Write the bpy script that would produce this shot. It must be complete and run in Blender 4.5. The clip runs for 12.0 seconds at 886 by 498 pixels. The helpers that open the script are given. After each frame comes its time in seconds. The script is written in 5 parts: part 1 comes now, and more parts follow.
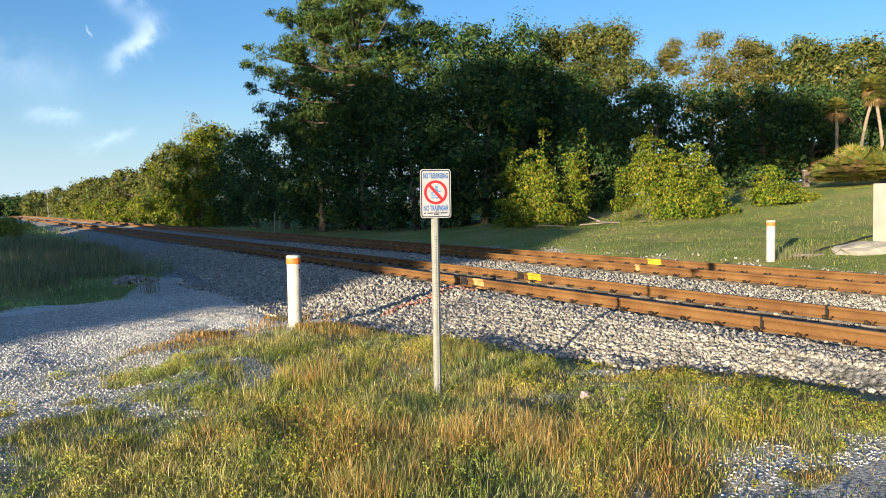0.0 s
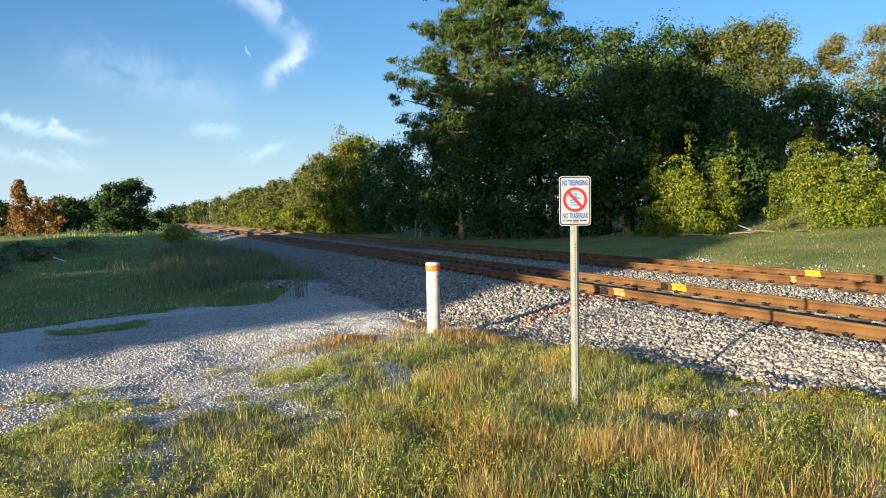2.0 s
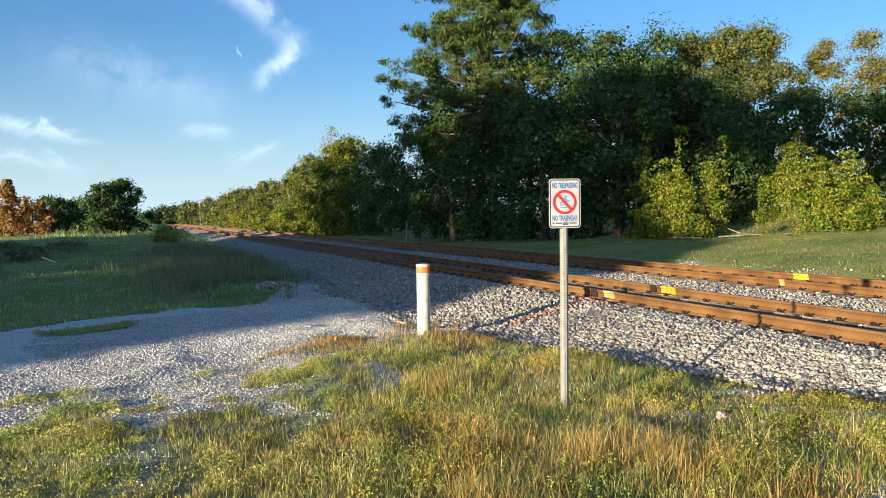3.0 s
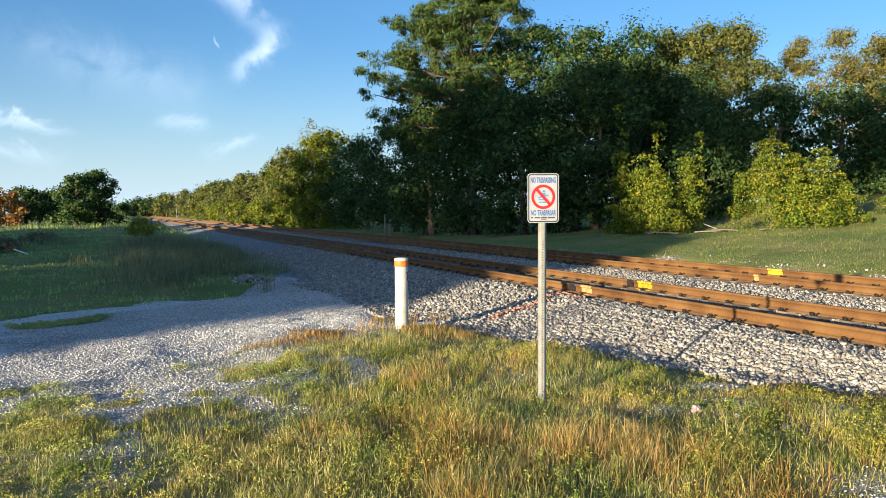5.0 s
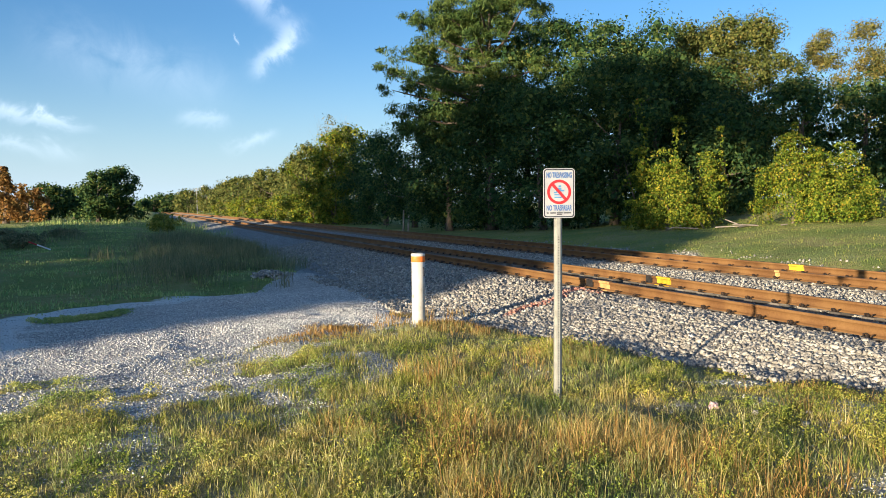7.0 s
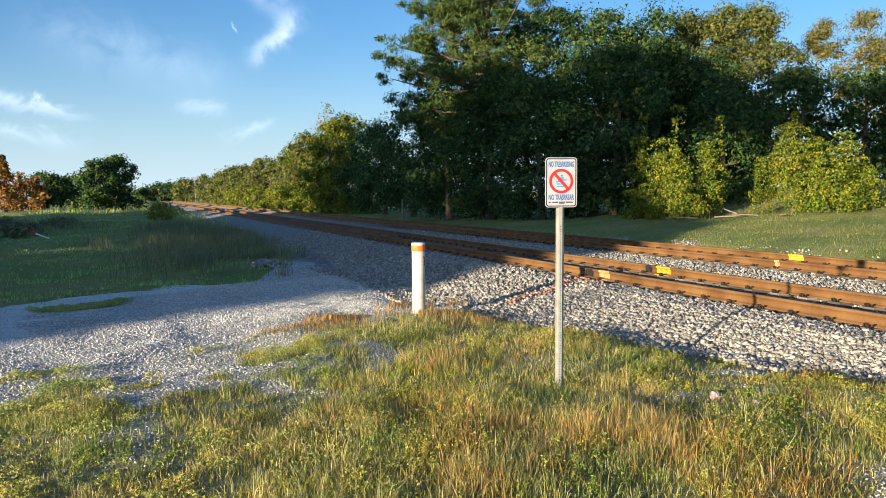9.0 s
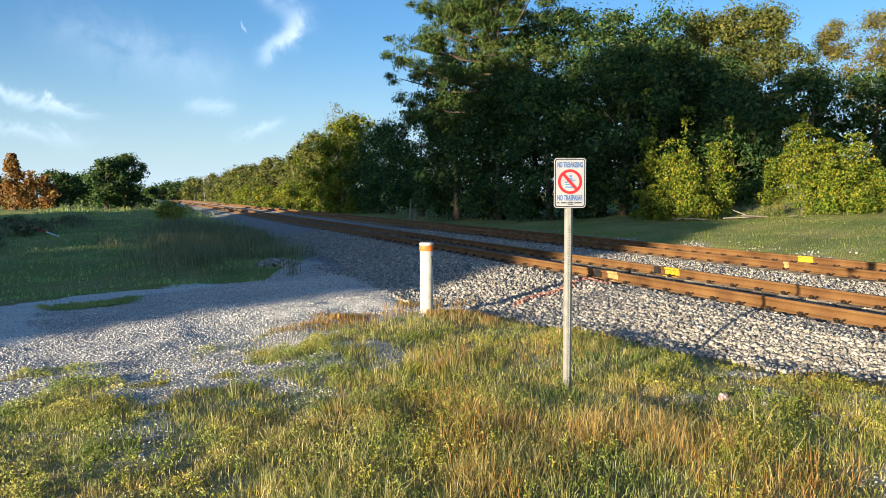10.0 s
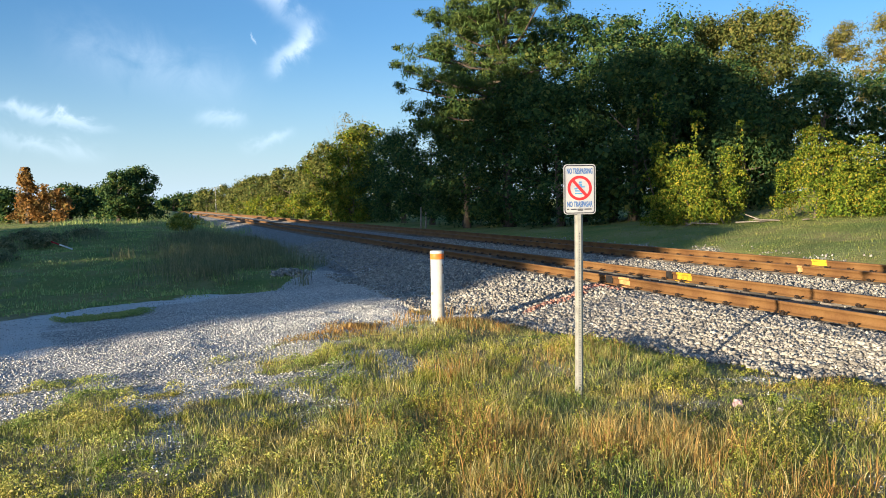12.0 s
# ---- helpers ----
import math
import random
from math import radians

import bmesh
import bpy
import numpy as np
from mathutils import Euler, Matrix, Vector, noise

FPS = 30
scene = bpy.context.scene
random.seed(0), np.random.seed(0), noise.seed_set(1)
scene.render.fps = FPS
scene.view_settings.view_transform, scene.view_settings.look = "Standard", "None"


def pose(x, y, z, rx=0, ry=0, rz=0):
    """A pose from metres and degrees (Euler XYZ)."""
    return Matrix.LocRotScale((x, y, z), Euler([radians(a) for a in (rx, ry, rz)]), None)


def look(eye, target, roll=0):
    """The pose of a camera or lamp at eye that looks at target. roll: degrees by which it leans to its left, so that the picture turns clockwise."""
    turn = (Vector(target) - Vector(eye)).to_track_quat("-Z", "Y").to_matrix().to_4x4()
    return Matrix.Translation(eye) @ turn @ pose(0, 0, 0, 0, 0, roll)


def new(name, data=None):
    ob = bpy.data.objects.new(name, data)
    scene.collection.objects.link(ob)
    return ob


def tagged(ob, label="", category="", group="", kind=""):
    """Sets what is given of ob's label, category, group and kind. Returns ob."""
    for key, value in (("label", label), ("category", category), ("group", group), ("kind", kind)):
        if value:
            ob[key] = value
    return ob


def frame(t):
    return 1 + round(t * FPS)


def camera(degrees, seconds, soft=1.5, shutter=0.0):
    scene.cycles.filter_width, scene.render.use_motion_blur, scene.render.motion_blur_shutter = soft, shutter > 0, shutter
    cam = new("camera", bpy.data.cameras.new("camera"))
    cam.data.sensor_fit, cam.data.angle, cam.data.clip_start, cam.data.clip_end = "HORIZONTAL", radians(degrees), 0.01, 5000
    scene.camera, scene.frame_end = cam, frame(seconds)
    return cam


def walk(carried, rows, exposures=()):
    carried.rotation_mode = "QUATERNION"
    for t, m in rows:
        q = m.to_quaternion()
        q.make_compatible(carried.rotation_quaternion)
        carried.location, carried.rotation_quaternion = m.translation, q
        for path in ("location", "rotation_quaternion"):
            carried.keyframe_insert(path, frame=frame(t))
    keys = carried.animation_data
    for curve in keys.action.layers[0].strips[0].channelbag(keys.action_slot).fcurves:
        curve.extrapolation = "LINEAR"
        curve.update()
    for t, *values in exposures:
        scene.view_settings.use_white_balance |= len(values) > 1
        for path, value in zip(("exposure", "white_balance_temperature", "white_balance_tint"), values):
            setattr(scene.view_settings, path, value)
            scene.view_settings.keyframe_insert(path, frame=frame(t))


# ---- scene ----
cam = camera(59.96, 12.0, 0.65)
PATH = [
    (0.0, pose(-0.034, -0.021, 1.756, 86.44, 1.36, -31.20)),
    (0.5, pose(-0.016, -0.054, 1.746, 86.42, 1.56, -25.20)),
    (1.0, pose(-0.016, -0.019, 1.757, 86.72, 1.67, -22.43)),
    (1.5, pose(-0.012, 0.007, 1.754, 87.02, 1.60, -21.24)),
    (2.0, pose(-0.011, 0.007, 1.750, 87.30, 1.45, -20.87)),
    (2.5, pose(-0.008, -0.004, 1.754, 87.39, 1.32, -21.00)),
    (3.0, pose(-0.011, -0.012, 1.749, 87.43, 1.16, -21.54)),
    (3.5, pose(-0.011, -0.011, 1.751, 87.40, 1.00, -22.28)),
    (5.5, pose(0.003, 0.000, 1.751, 86.81, 0.78, -23.13)),
    (6.0, pose(0.019, -0.004, 1.750, 86.72, 0.82, -22.53)),
    (6.5, pose(0.030, -0.006, 1.749, 86.68, 0.88, -21.99)),
    (7.0, pose(0.030, -0.005, 1.748, 86.63, 0.90, -21.72)),
    (9.0, pose(0.010, 0.025, 1.747, 85.83, 0.81, -21.83)),
    (9.5, pose(0.012, 0.026, 1.746, 85.75, 0.66, -21.54)),
    (10.0, pose(0.002, 0.020, 1.747, 85.84, 0.57, -21.23)),
    (10.5, pose(0.002, 0.010, 1.749, 86.03, 0.64, -20.95)),
    (11.0, pose(0.003, 0.014, 1.750, 86.21, 0.87, -20.79)),
    (11.5, pose(0.011, 0.023, 1.750, 86.34, 1.12, -20.64)),
    (12.0, pose(0.014, 0.024, 1.749, 86.44, 1.33, -20.45)),
]
walk(cam, PATH, [(0.0, 1.5, 5950, 8), (12.0, 1.5, 5950, 8)])

# ---- light ----
SUN_AZ, SUN_EL = 242.0, 8.0          # bearing from +Y towards +X, elevation


def bearing(az, el=0.0):
    a, e = radians(az), radians(el)
    return Vector((math.sin(a) * math.cos(e), math.cos(a) * math.cos(e), math.sin(e)))


sun = new("sun", bpy.data.lights.new("sun", "SUN"))
sun.data.energy, sun.data.angle, sun.data.color = 4.4, radians(0.6), (1.0, 0.80, 0.53)
sun.matrix_world = look(bearing(SUN_AZ, SUN_EL) * 100, (0, 0, 0))

world = bpy.data.worlds.new("sky")
scene.world = world
world.use_nodes = True
wn, wl = world.node_tree.nodes, world.node_tree.links
wn.clear()
w_out, w_bg = wn.new("ShaderNodeOutputWorld"), wn.new("ShaderNodeBackground")
w_sky, w_geo = wn.new("ShaderNodeTexSky"), wn.new("ShaderNodeTexCoord")
w_sky.sky_type, w_sky.sun_disc = "NISHITA", False
w_sky.sun_elevation, w_sky.sun_rotation = radians(SUN_EL), radians(SUN_AZ)
w_sky.air_density, w_sky.dust_density, w_sky.ozone_density = 1.0, 1.5, 4.0
w_bg.inputs["Strength"].default_value = 0.089


def wmath(op, a, b=None, c=None):
    n = wn.new("ShaderNodeMath")
    n.operation = op
    for slot, v in zip(n.inputs, (a, b, c)):
        if v is None:
            continue
        if isinstance(v, (int, float)):
            slot.default_value = v
        else:
            wl.new(v, slot)
    return n.outputs[0]


def wdot(direction):
    n = wn.new("ShaderNodeVectorMath")
    n.operation = "DOT_PRODUCT"
    wl.new(w_geo.outputs["Generated"], n.inputs[0])
    n.inputs[1].default_value = direction
    return n.outputs["Value"]


w_noise = wn.new("ShaderNodeTexNoise")
w_noise.inputs["Scale"].default_value, w_noise.inputs["Detail"].default_value = 20.0, 8.0
w_noise.inputs["Roughness"].default_value = 0.6
w_noise.inputs["Distortion"].default_value = 0.6
w_wisp = wmath("MULTIPLY_ADD", w_noise.outputs["Fac"], 2.2, -0.55)


def cirrus(az0, el0, az1, el1, width, gain):
    """A streak of thin cloud between two bearings: its soft mask."""
    a, b = bearing(az0, el0), bearing(az1, el1)
    mid = (a + b).normalized()
    along = (b - a).normalized()
    across = mid.cross(along).normalized()
    half = (b - a).length / 2
    wob = wmath("MULTIPLY_ADD", w_noise.outputs["Fac"], 0.05, -0.025)
    u = wmath("DIVIDE", wdot(along), half)
    v = wmath("DIVIDE", wmath("ADD", wdot(across), wob), width)
    fall = wmath("ADD", wmath("POWER", wmath("ABSOLUTE", u), 4.0), wmath("MULTIPLY", v, v))
    mask = wmath("MULTIPLY", wmath("POWER", 2.718, wmath("MULTIPLY", fall, -1.0)), gain)
    front = wmath("GREATER_THAN", wdot(mid), 0.5)
    return wmath("MULTIPLY", mask, front)


streaks = [cirrus(2.5, 18.5, 11.0, 12.6, 0.012, 0.55), cirrus(11.4, 12.8, 8.2, 9.6, 0.0105, 0.75),
           cirrus(-9.2, 6.6, -3.1, 5.5, 0.0065, 0.7), cirrus(-9.5, 4.9, -3.5, 3.8, 0.009, 0.55),
           cirrus(2.9, 6.2, 6.2, 5.9, 0.008, 0.35), cirrus(6.1, 4.3, 9.4, 5.3, 0.006, 0.6),
           cirrus(-6.0, 11.0, 6.0, 8.0, 0.03, 0.22), cirrus(7.1, 12.2, 7.4, 11.5, 0.0016, 0.9)]
total = streaks[0]
for s_ in streaks[1:]:
    total = wmath("ADD", total, s_)
veil = wn.new("ShaderNodeClamp")
wl.new(wmath("MULTIPLY", total, w_wisp), veil.inputs["Value"])
w_mix = wn.new("ShaderNodeMix")
w_mix.data_type = "RGBA"
wl.new(veil.outputs[0], w_mix.inputs["Factor"])
wl.new(w_sky.outputs[0], w_mix.inputs["A"])
w_mix.inputs["B"].default_value = (5.0, 5.4, 5.8, 1)
w_low = wn.new("ShaderNodeMix")
w_low.data_type = "RGBA"
haze = wmath("MAXIMUM", wmath("MULTIPLY_ADD", wdot((0, 0, 1)), -4.2, 1.0), 0.0)
wl.new(wmath("MINIMUM", wmath("MULTIPLY", wmath("MULTIPLY", haze, haze), 0.75), 0.75), w_low.inputs["Factor"])
wl.new(w_mix.outputs["Result"], w_low.inputs["A"])
w_low.inputs["B"].default_value = (3.9, 4.7, 5.2, 1)
wl.new(w_low.outputs["Result"], w_bg.inputs["Color"])
wl.new(w_bg.outputs[0], w_out.inputs["Surface"])


# ---- materials ----
def material(name):
    m = bpy.data.materials.new(name)
    m.use_nodes = True
    return m, m.node_tree.nodes, m.node_tree.links, m.node_tree.nodes["Principled BSDF"]


def ramp(nodes, stops):
    r = nodes.new("ShaderNodeValToRGB")
    while len(r.color_ramp.elements) < len(stops):
        r.color_ramp.elements.new(0.5)
    for e, (p, c) in zip(r.color_ramp.elements, stops):
        e.position, e.color = p, (*c, 1)
    return r


def noise_tex(nodes, links, scale, detail=5.0, rough=0.55, coord="Object"):
    n, c = nodes.new("ShaderNodeTexNoise"), nodes.new("ShaderNodeTexCoord")
    n.inputs["Scale"].default_value, n.inputs["Detail"].default_value = scale, detail
    n.inputs["Roughness"].default_value = rough
    links.new(c.outputs[coord], n.inputs["Vector"])
    return n


def mix_rgb(nodes, links, fac, a, b, mode="MIX"):
    m = nodes.new("ShaderNodeMix")
    m.data_type, m.blend_type = "RGBA", mode
    for key, v in (("Factor", fac), ("A", a), ("B", b)):
        if isinstance(v, (int, float)):
            m.inputs[key].default_value = v
        elif isinstance(v, tuple):
            m.inputs[key].default_value = (*v, 1)
        else:
            links.new(v, m.inputs[key])
    return m.outputs["Result"]


def surface(name, stops, scale, rough=0.8, bump=0.3, bump_scale=None, metal=0.0, depth=0.01, vary="", spec=0.3):
    """A worn surface: a colour ramp over two scales of noise, with fine relief."""
    m, n, l, b = material(name)
    big, fine = noise_tex(n, l, scale), noise_tex(n, l, (bump_scale or scale * 8), 6.0, 0.65)
    r = ramp(n, stops)
    mixn = n.new("ShaderNodeMath")
    mixn.operation = "MULTIPLY_ADD"
    l.new(fine.outputs["Fac"], mixn.inputs[0])
    mixn.inputs[1].default_value = 0.5
    half = n.new("ShaderNodeMath")
    half.operation = "MULTIPLY_ADD"
    l.new(big.outputs["Fac"], half.inputs[0])
    half.inputs[1].default_value, half.inputs[2].default_value = 1.0, -0.25
    l.new(half.outputs[0], mixn.inputs[2])
    l.new(mixn.outputs[0], r.inputs["Fac"])
    col = r.outputs["Color"]
    if vary:
        if vary == "island":
            src = n.new("ShaderNodeNewGeometry").outputs["Random Per Island"]
        else:
            src = n.new("ShaderNodeObjectInfo").outputs["Random"]
        v = ramp(n, [(0.0, (0.45, 0.45, 0.46)), (1.0, (1.2, 1.18, 1.14))])
        l.new(src, v.inputs["Fac"])
        col = mix_rgb(n, l, 1.0, col, v.outputs["Color"], "MULTIPLY")
    l.new(col, b.inputs["Base Color"])
    b.inputs["Roughness"].default_value, b.inputs["Metallic"].default_value = rough, metal
    b.inputs["Specular IOR Level"].default_value = spec
    if bump:
        bp = n.new("ShaderNodeBump")
        bp.inputs["Strength"].default_value, bp.inputs["Distance"].default_value = bump, depth
        l.new(fine.outputs["Fac"], bp.inputs["Height"])
        l.new(bp.outputs[0], b.inputs["Normal"])
    return m


def leafy(name, stops, through_light=0.35, rough=0.55):
    """Leaves or blades: a colour for each one, some light let through."""
    m, n, l, b = material(name)
    geo = n.new("ShaderNodeNewGeometry")
    r = ramp(n, stops)
    l.new(geo.outputs["Random Per Island"], r.inputs["Fac"])
    patch = noise_tex(n, l, 0.9, 4.0)
    tint = ramp(n, [(0.32, (0.6, 0.78, 0.7)), (0.66, (1.25, 1.12, 0.95))])
    fine = noise_tex(n, l, 5.5, 2.0)
    pair = n.new("ShaderNodeMath")
    pair.operation = "MULTIPLY_ADD"
    l.new(fine.outputs["Fac"], pair.inputs[0])
    pair.inputs[1].default_value = 0.55
    base = n.new("ShaderNodeMath")
    base.operation = "MULTIPLY_ADD"
    l.new(patch.outputs["Fac"], base.inputs[0])
    base.inputs[1].default_value, base.inputs[2].default_value = 0.9, -0.225
    l.new(base.outputs[0], pair.inputs[2])
    l.new(pair.outputs[0], tint.inputs["Fac"])
    col = mix_rgb(n, l, 1.0, r.outputs["Color"], tint.outputs["Color"], "MULTIPLY")
    l.new(col, b.inputs["Base Color"])
    b.inputs["Roughness"].default_value = rough
    b.inputs["Specular IOR Level"].default_value = 0.1
    tr, mx = n.new("ShaderNodeBsdfTranslucent"), n.new("ShaderNodeMixShader")
    l.new(col, tr.inputs["Color"])
    mx.inputs["Fac"].default_value = through_light
    l.new(b.outputs[0], mx.inputs[1])
    l.new(tr.outputs[0], mx.inputs[2])
    l.new(mx.outputs[0], n["Material Output"].inputs["Surface"])
    return m


LEAF_DARK = leafy("dark leaves", [(0, (0.024, 0.058, 0.028)), (0.5, (0.055, 0.108, 0.042)), (0.85, (0.115, 0.165, 0.05)), (1, (0.2, 0.21, 0.06))])
LEAF_VINE = leafy("vine leaves", [(0, (0.045, 0.08, 0.012)), (0.35, (0.11, 0.16, 0.02)), (0.75, (0.23, 0.25, 0.026)), (0.95, (0.32, 0.28, 0.035)), (1, (0.34, 0.2, 0.04))], 0.25)
LEAF_OLIVE = leafy("olive leaves", [(0, (0.07, 0.095, 0.028)), (0.6, (0.15, 0.165, 0.048)), (1, (0.24, 0.21, 0.07))])
LEAF_PINE = leafy("pine needles", [(0, (0.05, 0.085, 0.028)), (0.7, (0.085, 0.13, 0.036)), (1, (0.15, 0.17, 0.045))], 0.2)
LEAF_RUST = leafy("rust needles", [(0, (0.18, 0.095, 0.035)), (0.6, (0.3, 0.16, 0.055)), (1, (0.36, 0.22, 0.08))])
LEAF_BAMBOO = leafy("yellowed leaves", [(0, (0.13, 0.125, 0.04)), (0.6, (0.22, 0.19, 0.06)), (1, (0.32, 0.26, 0.095))])
LEAF_PALM = leafy("palm fronds", [(0, (0.1, 0.13, 0.03)), (0.6, (0.2, 0.2, 0.045)), (1, (0.34, 0.26, 0.08))])
LEAF_DEAD = leafy("dead fronds", [(0, (0.2, 0.13, 0.06)), (1, (0.36, 0.25, 0.13))])
BLADE_GREEN = leafy("green grass", [(0, (0.17, 0.22, 0.05)), (0.6, (0.37, 0.39, 0.085)), (1, (0.62, 0.57, 0.18))], 0.5)
BLADE_TURF = leafy("turf blades", [(0, (0.16, 0.22, 0.045)), (0.6, (0.28, 0.31, 0.07)), (1, (0.42, 0.37, 0.13))], 0.4)
BLADE_MEADOW = leafy("meadow blades", [(0, (0.22, 0.31, 0.12)), (0.6, (0.37, 0.46, 0.17)), (1, (0.54, 0.54, 0.27))], 0.4)
BLADE_STRAW = leafy("straw grass", [(0, (0.3, 0.25, 0.09)), (0.45, (0.58, 0.48, 0.19)), (0.8, (0.74, 0.64, 0.3)), (1, (0.82, 0.75, 0.44))], 0.5)
BLADE_RUSTY = leafy("rusty dry grass", [(0, (0.22, 0.12, 0.045)), (0.5, (0.4, 0.24, 0.09)), (1, (0.52, 0.38, 0.16))], 0.35)
BLADE_WEED = leafy("weed leaves", [(0, (0.17, 0.2, 0.045)), (0.55, (0.33, 0.34, 0.065)), (1, (0.56, 0.48, 0.13))], 0.35)
BLADE_MAT = leafy("creeping weed leaves", [(0, (0.24, 0.29, 0.08)), (0.55, (0.46, 0.46, 0.14)), (1, (0.68, 0.6, 0.26))], 0.45)
BLADE_BRUSH = leafy("dull brush", [(0, (0.14, 0.16, 0.09)), (0.6, (0.23, 0.235, 0.14)), (1, (0.36, 0.32, 0.21))], 0.3)
BARK = surface("bark", [(0.3, (0.05, 0.04, 0.03)), (0.7, (0.17, 0.13, 0.1))], 3, 0.9, 0.6, 25, depth=0.03)
PALM_BARK = surface("palm trunk", [(0.3, (0.17, 0.13, 0.09)), (0.7, (0.34, 0.28, 0.2))], 4, 0.9, 0.5, 20, depth=0.02)
STONE = surface("ballast stone", [(0.2, (0.18, 0.165, 0.145)), (0.5, (0.38, 0.35, 0.305)), (0.8, (0.56, 0.52, 0.45))], 6, 0.85, 0.3, 60, depth=0.004, vary="island")
PEBBLE = surface("shell gravel", [(0.2, (0.52, 0.51, 0.5)), (0.6, (0.72, 0.71, 0.69)), (0.9, (0.88, 0.86, 0.83))], 6, 0.85, 0.2, 60, depth=0.003, vary="island")
PAINTED = surface("paint-marked stone", [(0.2, (0.34, 0.14, 0.1)), (0.5, (0.46, 0.22, 0.16)), (0.75, (0.42, 0.36, 0.31))], 9, 0.8, 0.3, 60, depth=0.004, vary="island")
RUST = surface("rusted steel", [(0.2, (0.08, 0.036, 0.013)), (0.42, (0.14, 0.066, 0.022)), (0.58, (0.185, 0.094, 0.031)), (0.85, (0.25, 0.14, 0.053))], 1.3, 0.8, 0.25, 40, depth=0.003)
RUST_TOP = surface("worn rail head", [(0.3, (0.1, 0.062, 0.04)), (0.7, (0.2, 0.14, 0.1))], 3, 0.6, 0.08, 40, metal=0.3, depth=0.002)
IRON = surface("dark iron", [(0.3, (0.012, 0.009, 0.008)), (0.7, (0.035, 0.024, 0.018))], 20, 0.7, 0.2, 80, depth=0.002)
BLACK = surface("black joint plate", [(0.3, (0.012, 0.011, 0.011)), (0.7, (0.03, 0.026, 0.024))], 10, 0.6, 0.2, 60, depth=0.002)
YELLOW = surface("yellow marking paint", [(0.25, (0.42, 0.2, 0.02)), (0.5, (0.6, 0.36, 0.02)), (0.75, (0.7, 0.44, 0.025))], 12, 0.7, 0.2, 60, depth=0.002)
ORANGE_PALE = surface("pale orange marking paint", [(0.25, (0.36, 0.17, 0.06)), (0.6, (0.56, 0.31, 0.12))], 12, 0.7, 0.2, 60, depth=0.002)
CONCRETE_TIE = surface("stained tie concrete", [(0.25, (0.13, 0.105, 0.085)), (0.6, (0.21, 0.185, 0.16)), (0.8, (0.32, 0.29, 0.26))], 4, 0.9, 0.3, 50, depth=0.004, vary="object")
CONCRETE = surface("weathered concrete", [(0.2, (0.2, 0.185, 0.155)), (0.6, (0.3, 0.28, 0.24)), (0.9, (0.37, 0.345, 0.3))], 2.2, 0.9, 0.35, 40, depth=0.006)
PVC = surface("aged white plastic", [(0.2, (0.32, 0.28, 0.23)), (0.42, (0.47, 0.445, 0.4)), (0.75, (0.55, 0.53, 0.49))], 5, 0.5, 0.12, 30, depth=0.002)
ORANGE = surface("orange band", [(0.25, (0.62, 0.13, 0.02)), (0.7, (0.8, 0.22, 0.04))], 14, 0.55, 0.1, 60, depth=0.001)
GALV = surface("galvanised steel", [(0.25, (0.27, 0.265, 0.24)), (0.7, (0.42, 0.41, 0.375))], 14, 0.5, 0.12, 80, metal=0.35, depth=0.001)
SIGN_WHITE = surface("sign white", [(0.25, (0.27, 0.275, 0.3)), (0.5, (0.34, 0.345, 0.365)), (0.75, (0.4, 0.4, 0.4))], 6, 0.5, 0.05, 60, depth=0.001)
SIGN_BLUE = surface("sign blue", [(0.3, (0.03, 0.09, 0.26)), (0.7, (0.06, 0.14, 0.34))], 20, 0.45, 0.0)
SIGN_PALE = surface("sign pale blue", [(0.3, (0.05, 0.17, 0.36)), (0.7, (0.09, 0.24, 0.44))], 20, 0.45, 0.0)
SIGN_RED = surface("sign red", [(0.3, (0.34, 0.015, 0.022)), (0.7, (0.44, 0.03, 0.035))], 20, 0.45, 0.0)
SIGN_INK = surface("sign black", [(0.3, (0.02, 0.02, 0.03)), (0.7, (0.05, 0.05, 0.06))], 20, 0.45, 0.0)
DEADWOOD = surface("grey dead wood", [(0.3, (0.16, 0.13, 0.1)), (0.7, (0.36, 0.31, 0.26))], 5, 0.9, 0.4, 30, depth=0.01)
LITTER = surface("faded pink wrapper", [(0.3, (0.42, 0.22, 0.22)), (0.55, (0.46, 0.35, 0.34)), (0.75, (0.34, 0.09, 0.12))], 14, 0.5, 0.2, 40, depth=0.004)
POLE_GREY = surface("grey pole", [(0.3, (0.2, 0.2, 0.2)), (0.7, (0.34, 0.34, 0.34))], 3, 0.6, 0.1)
LAMP_WHITE = surface("white lamp head", [(0.3, (0.7, 0.7, 0.7)), (0.7, (0.8, 0.8, 0.8))], 3, 0.5, 0.1)


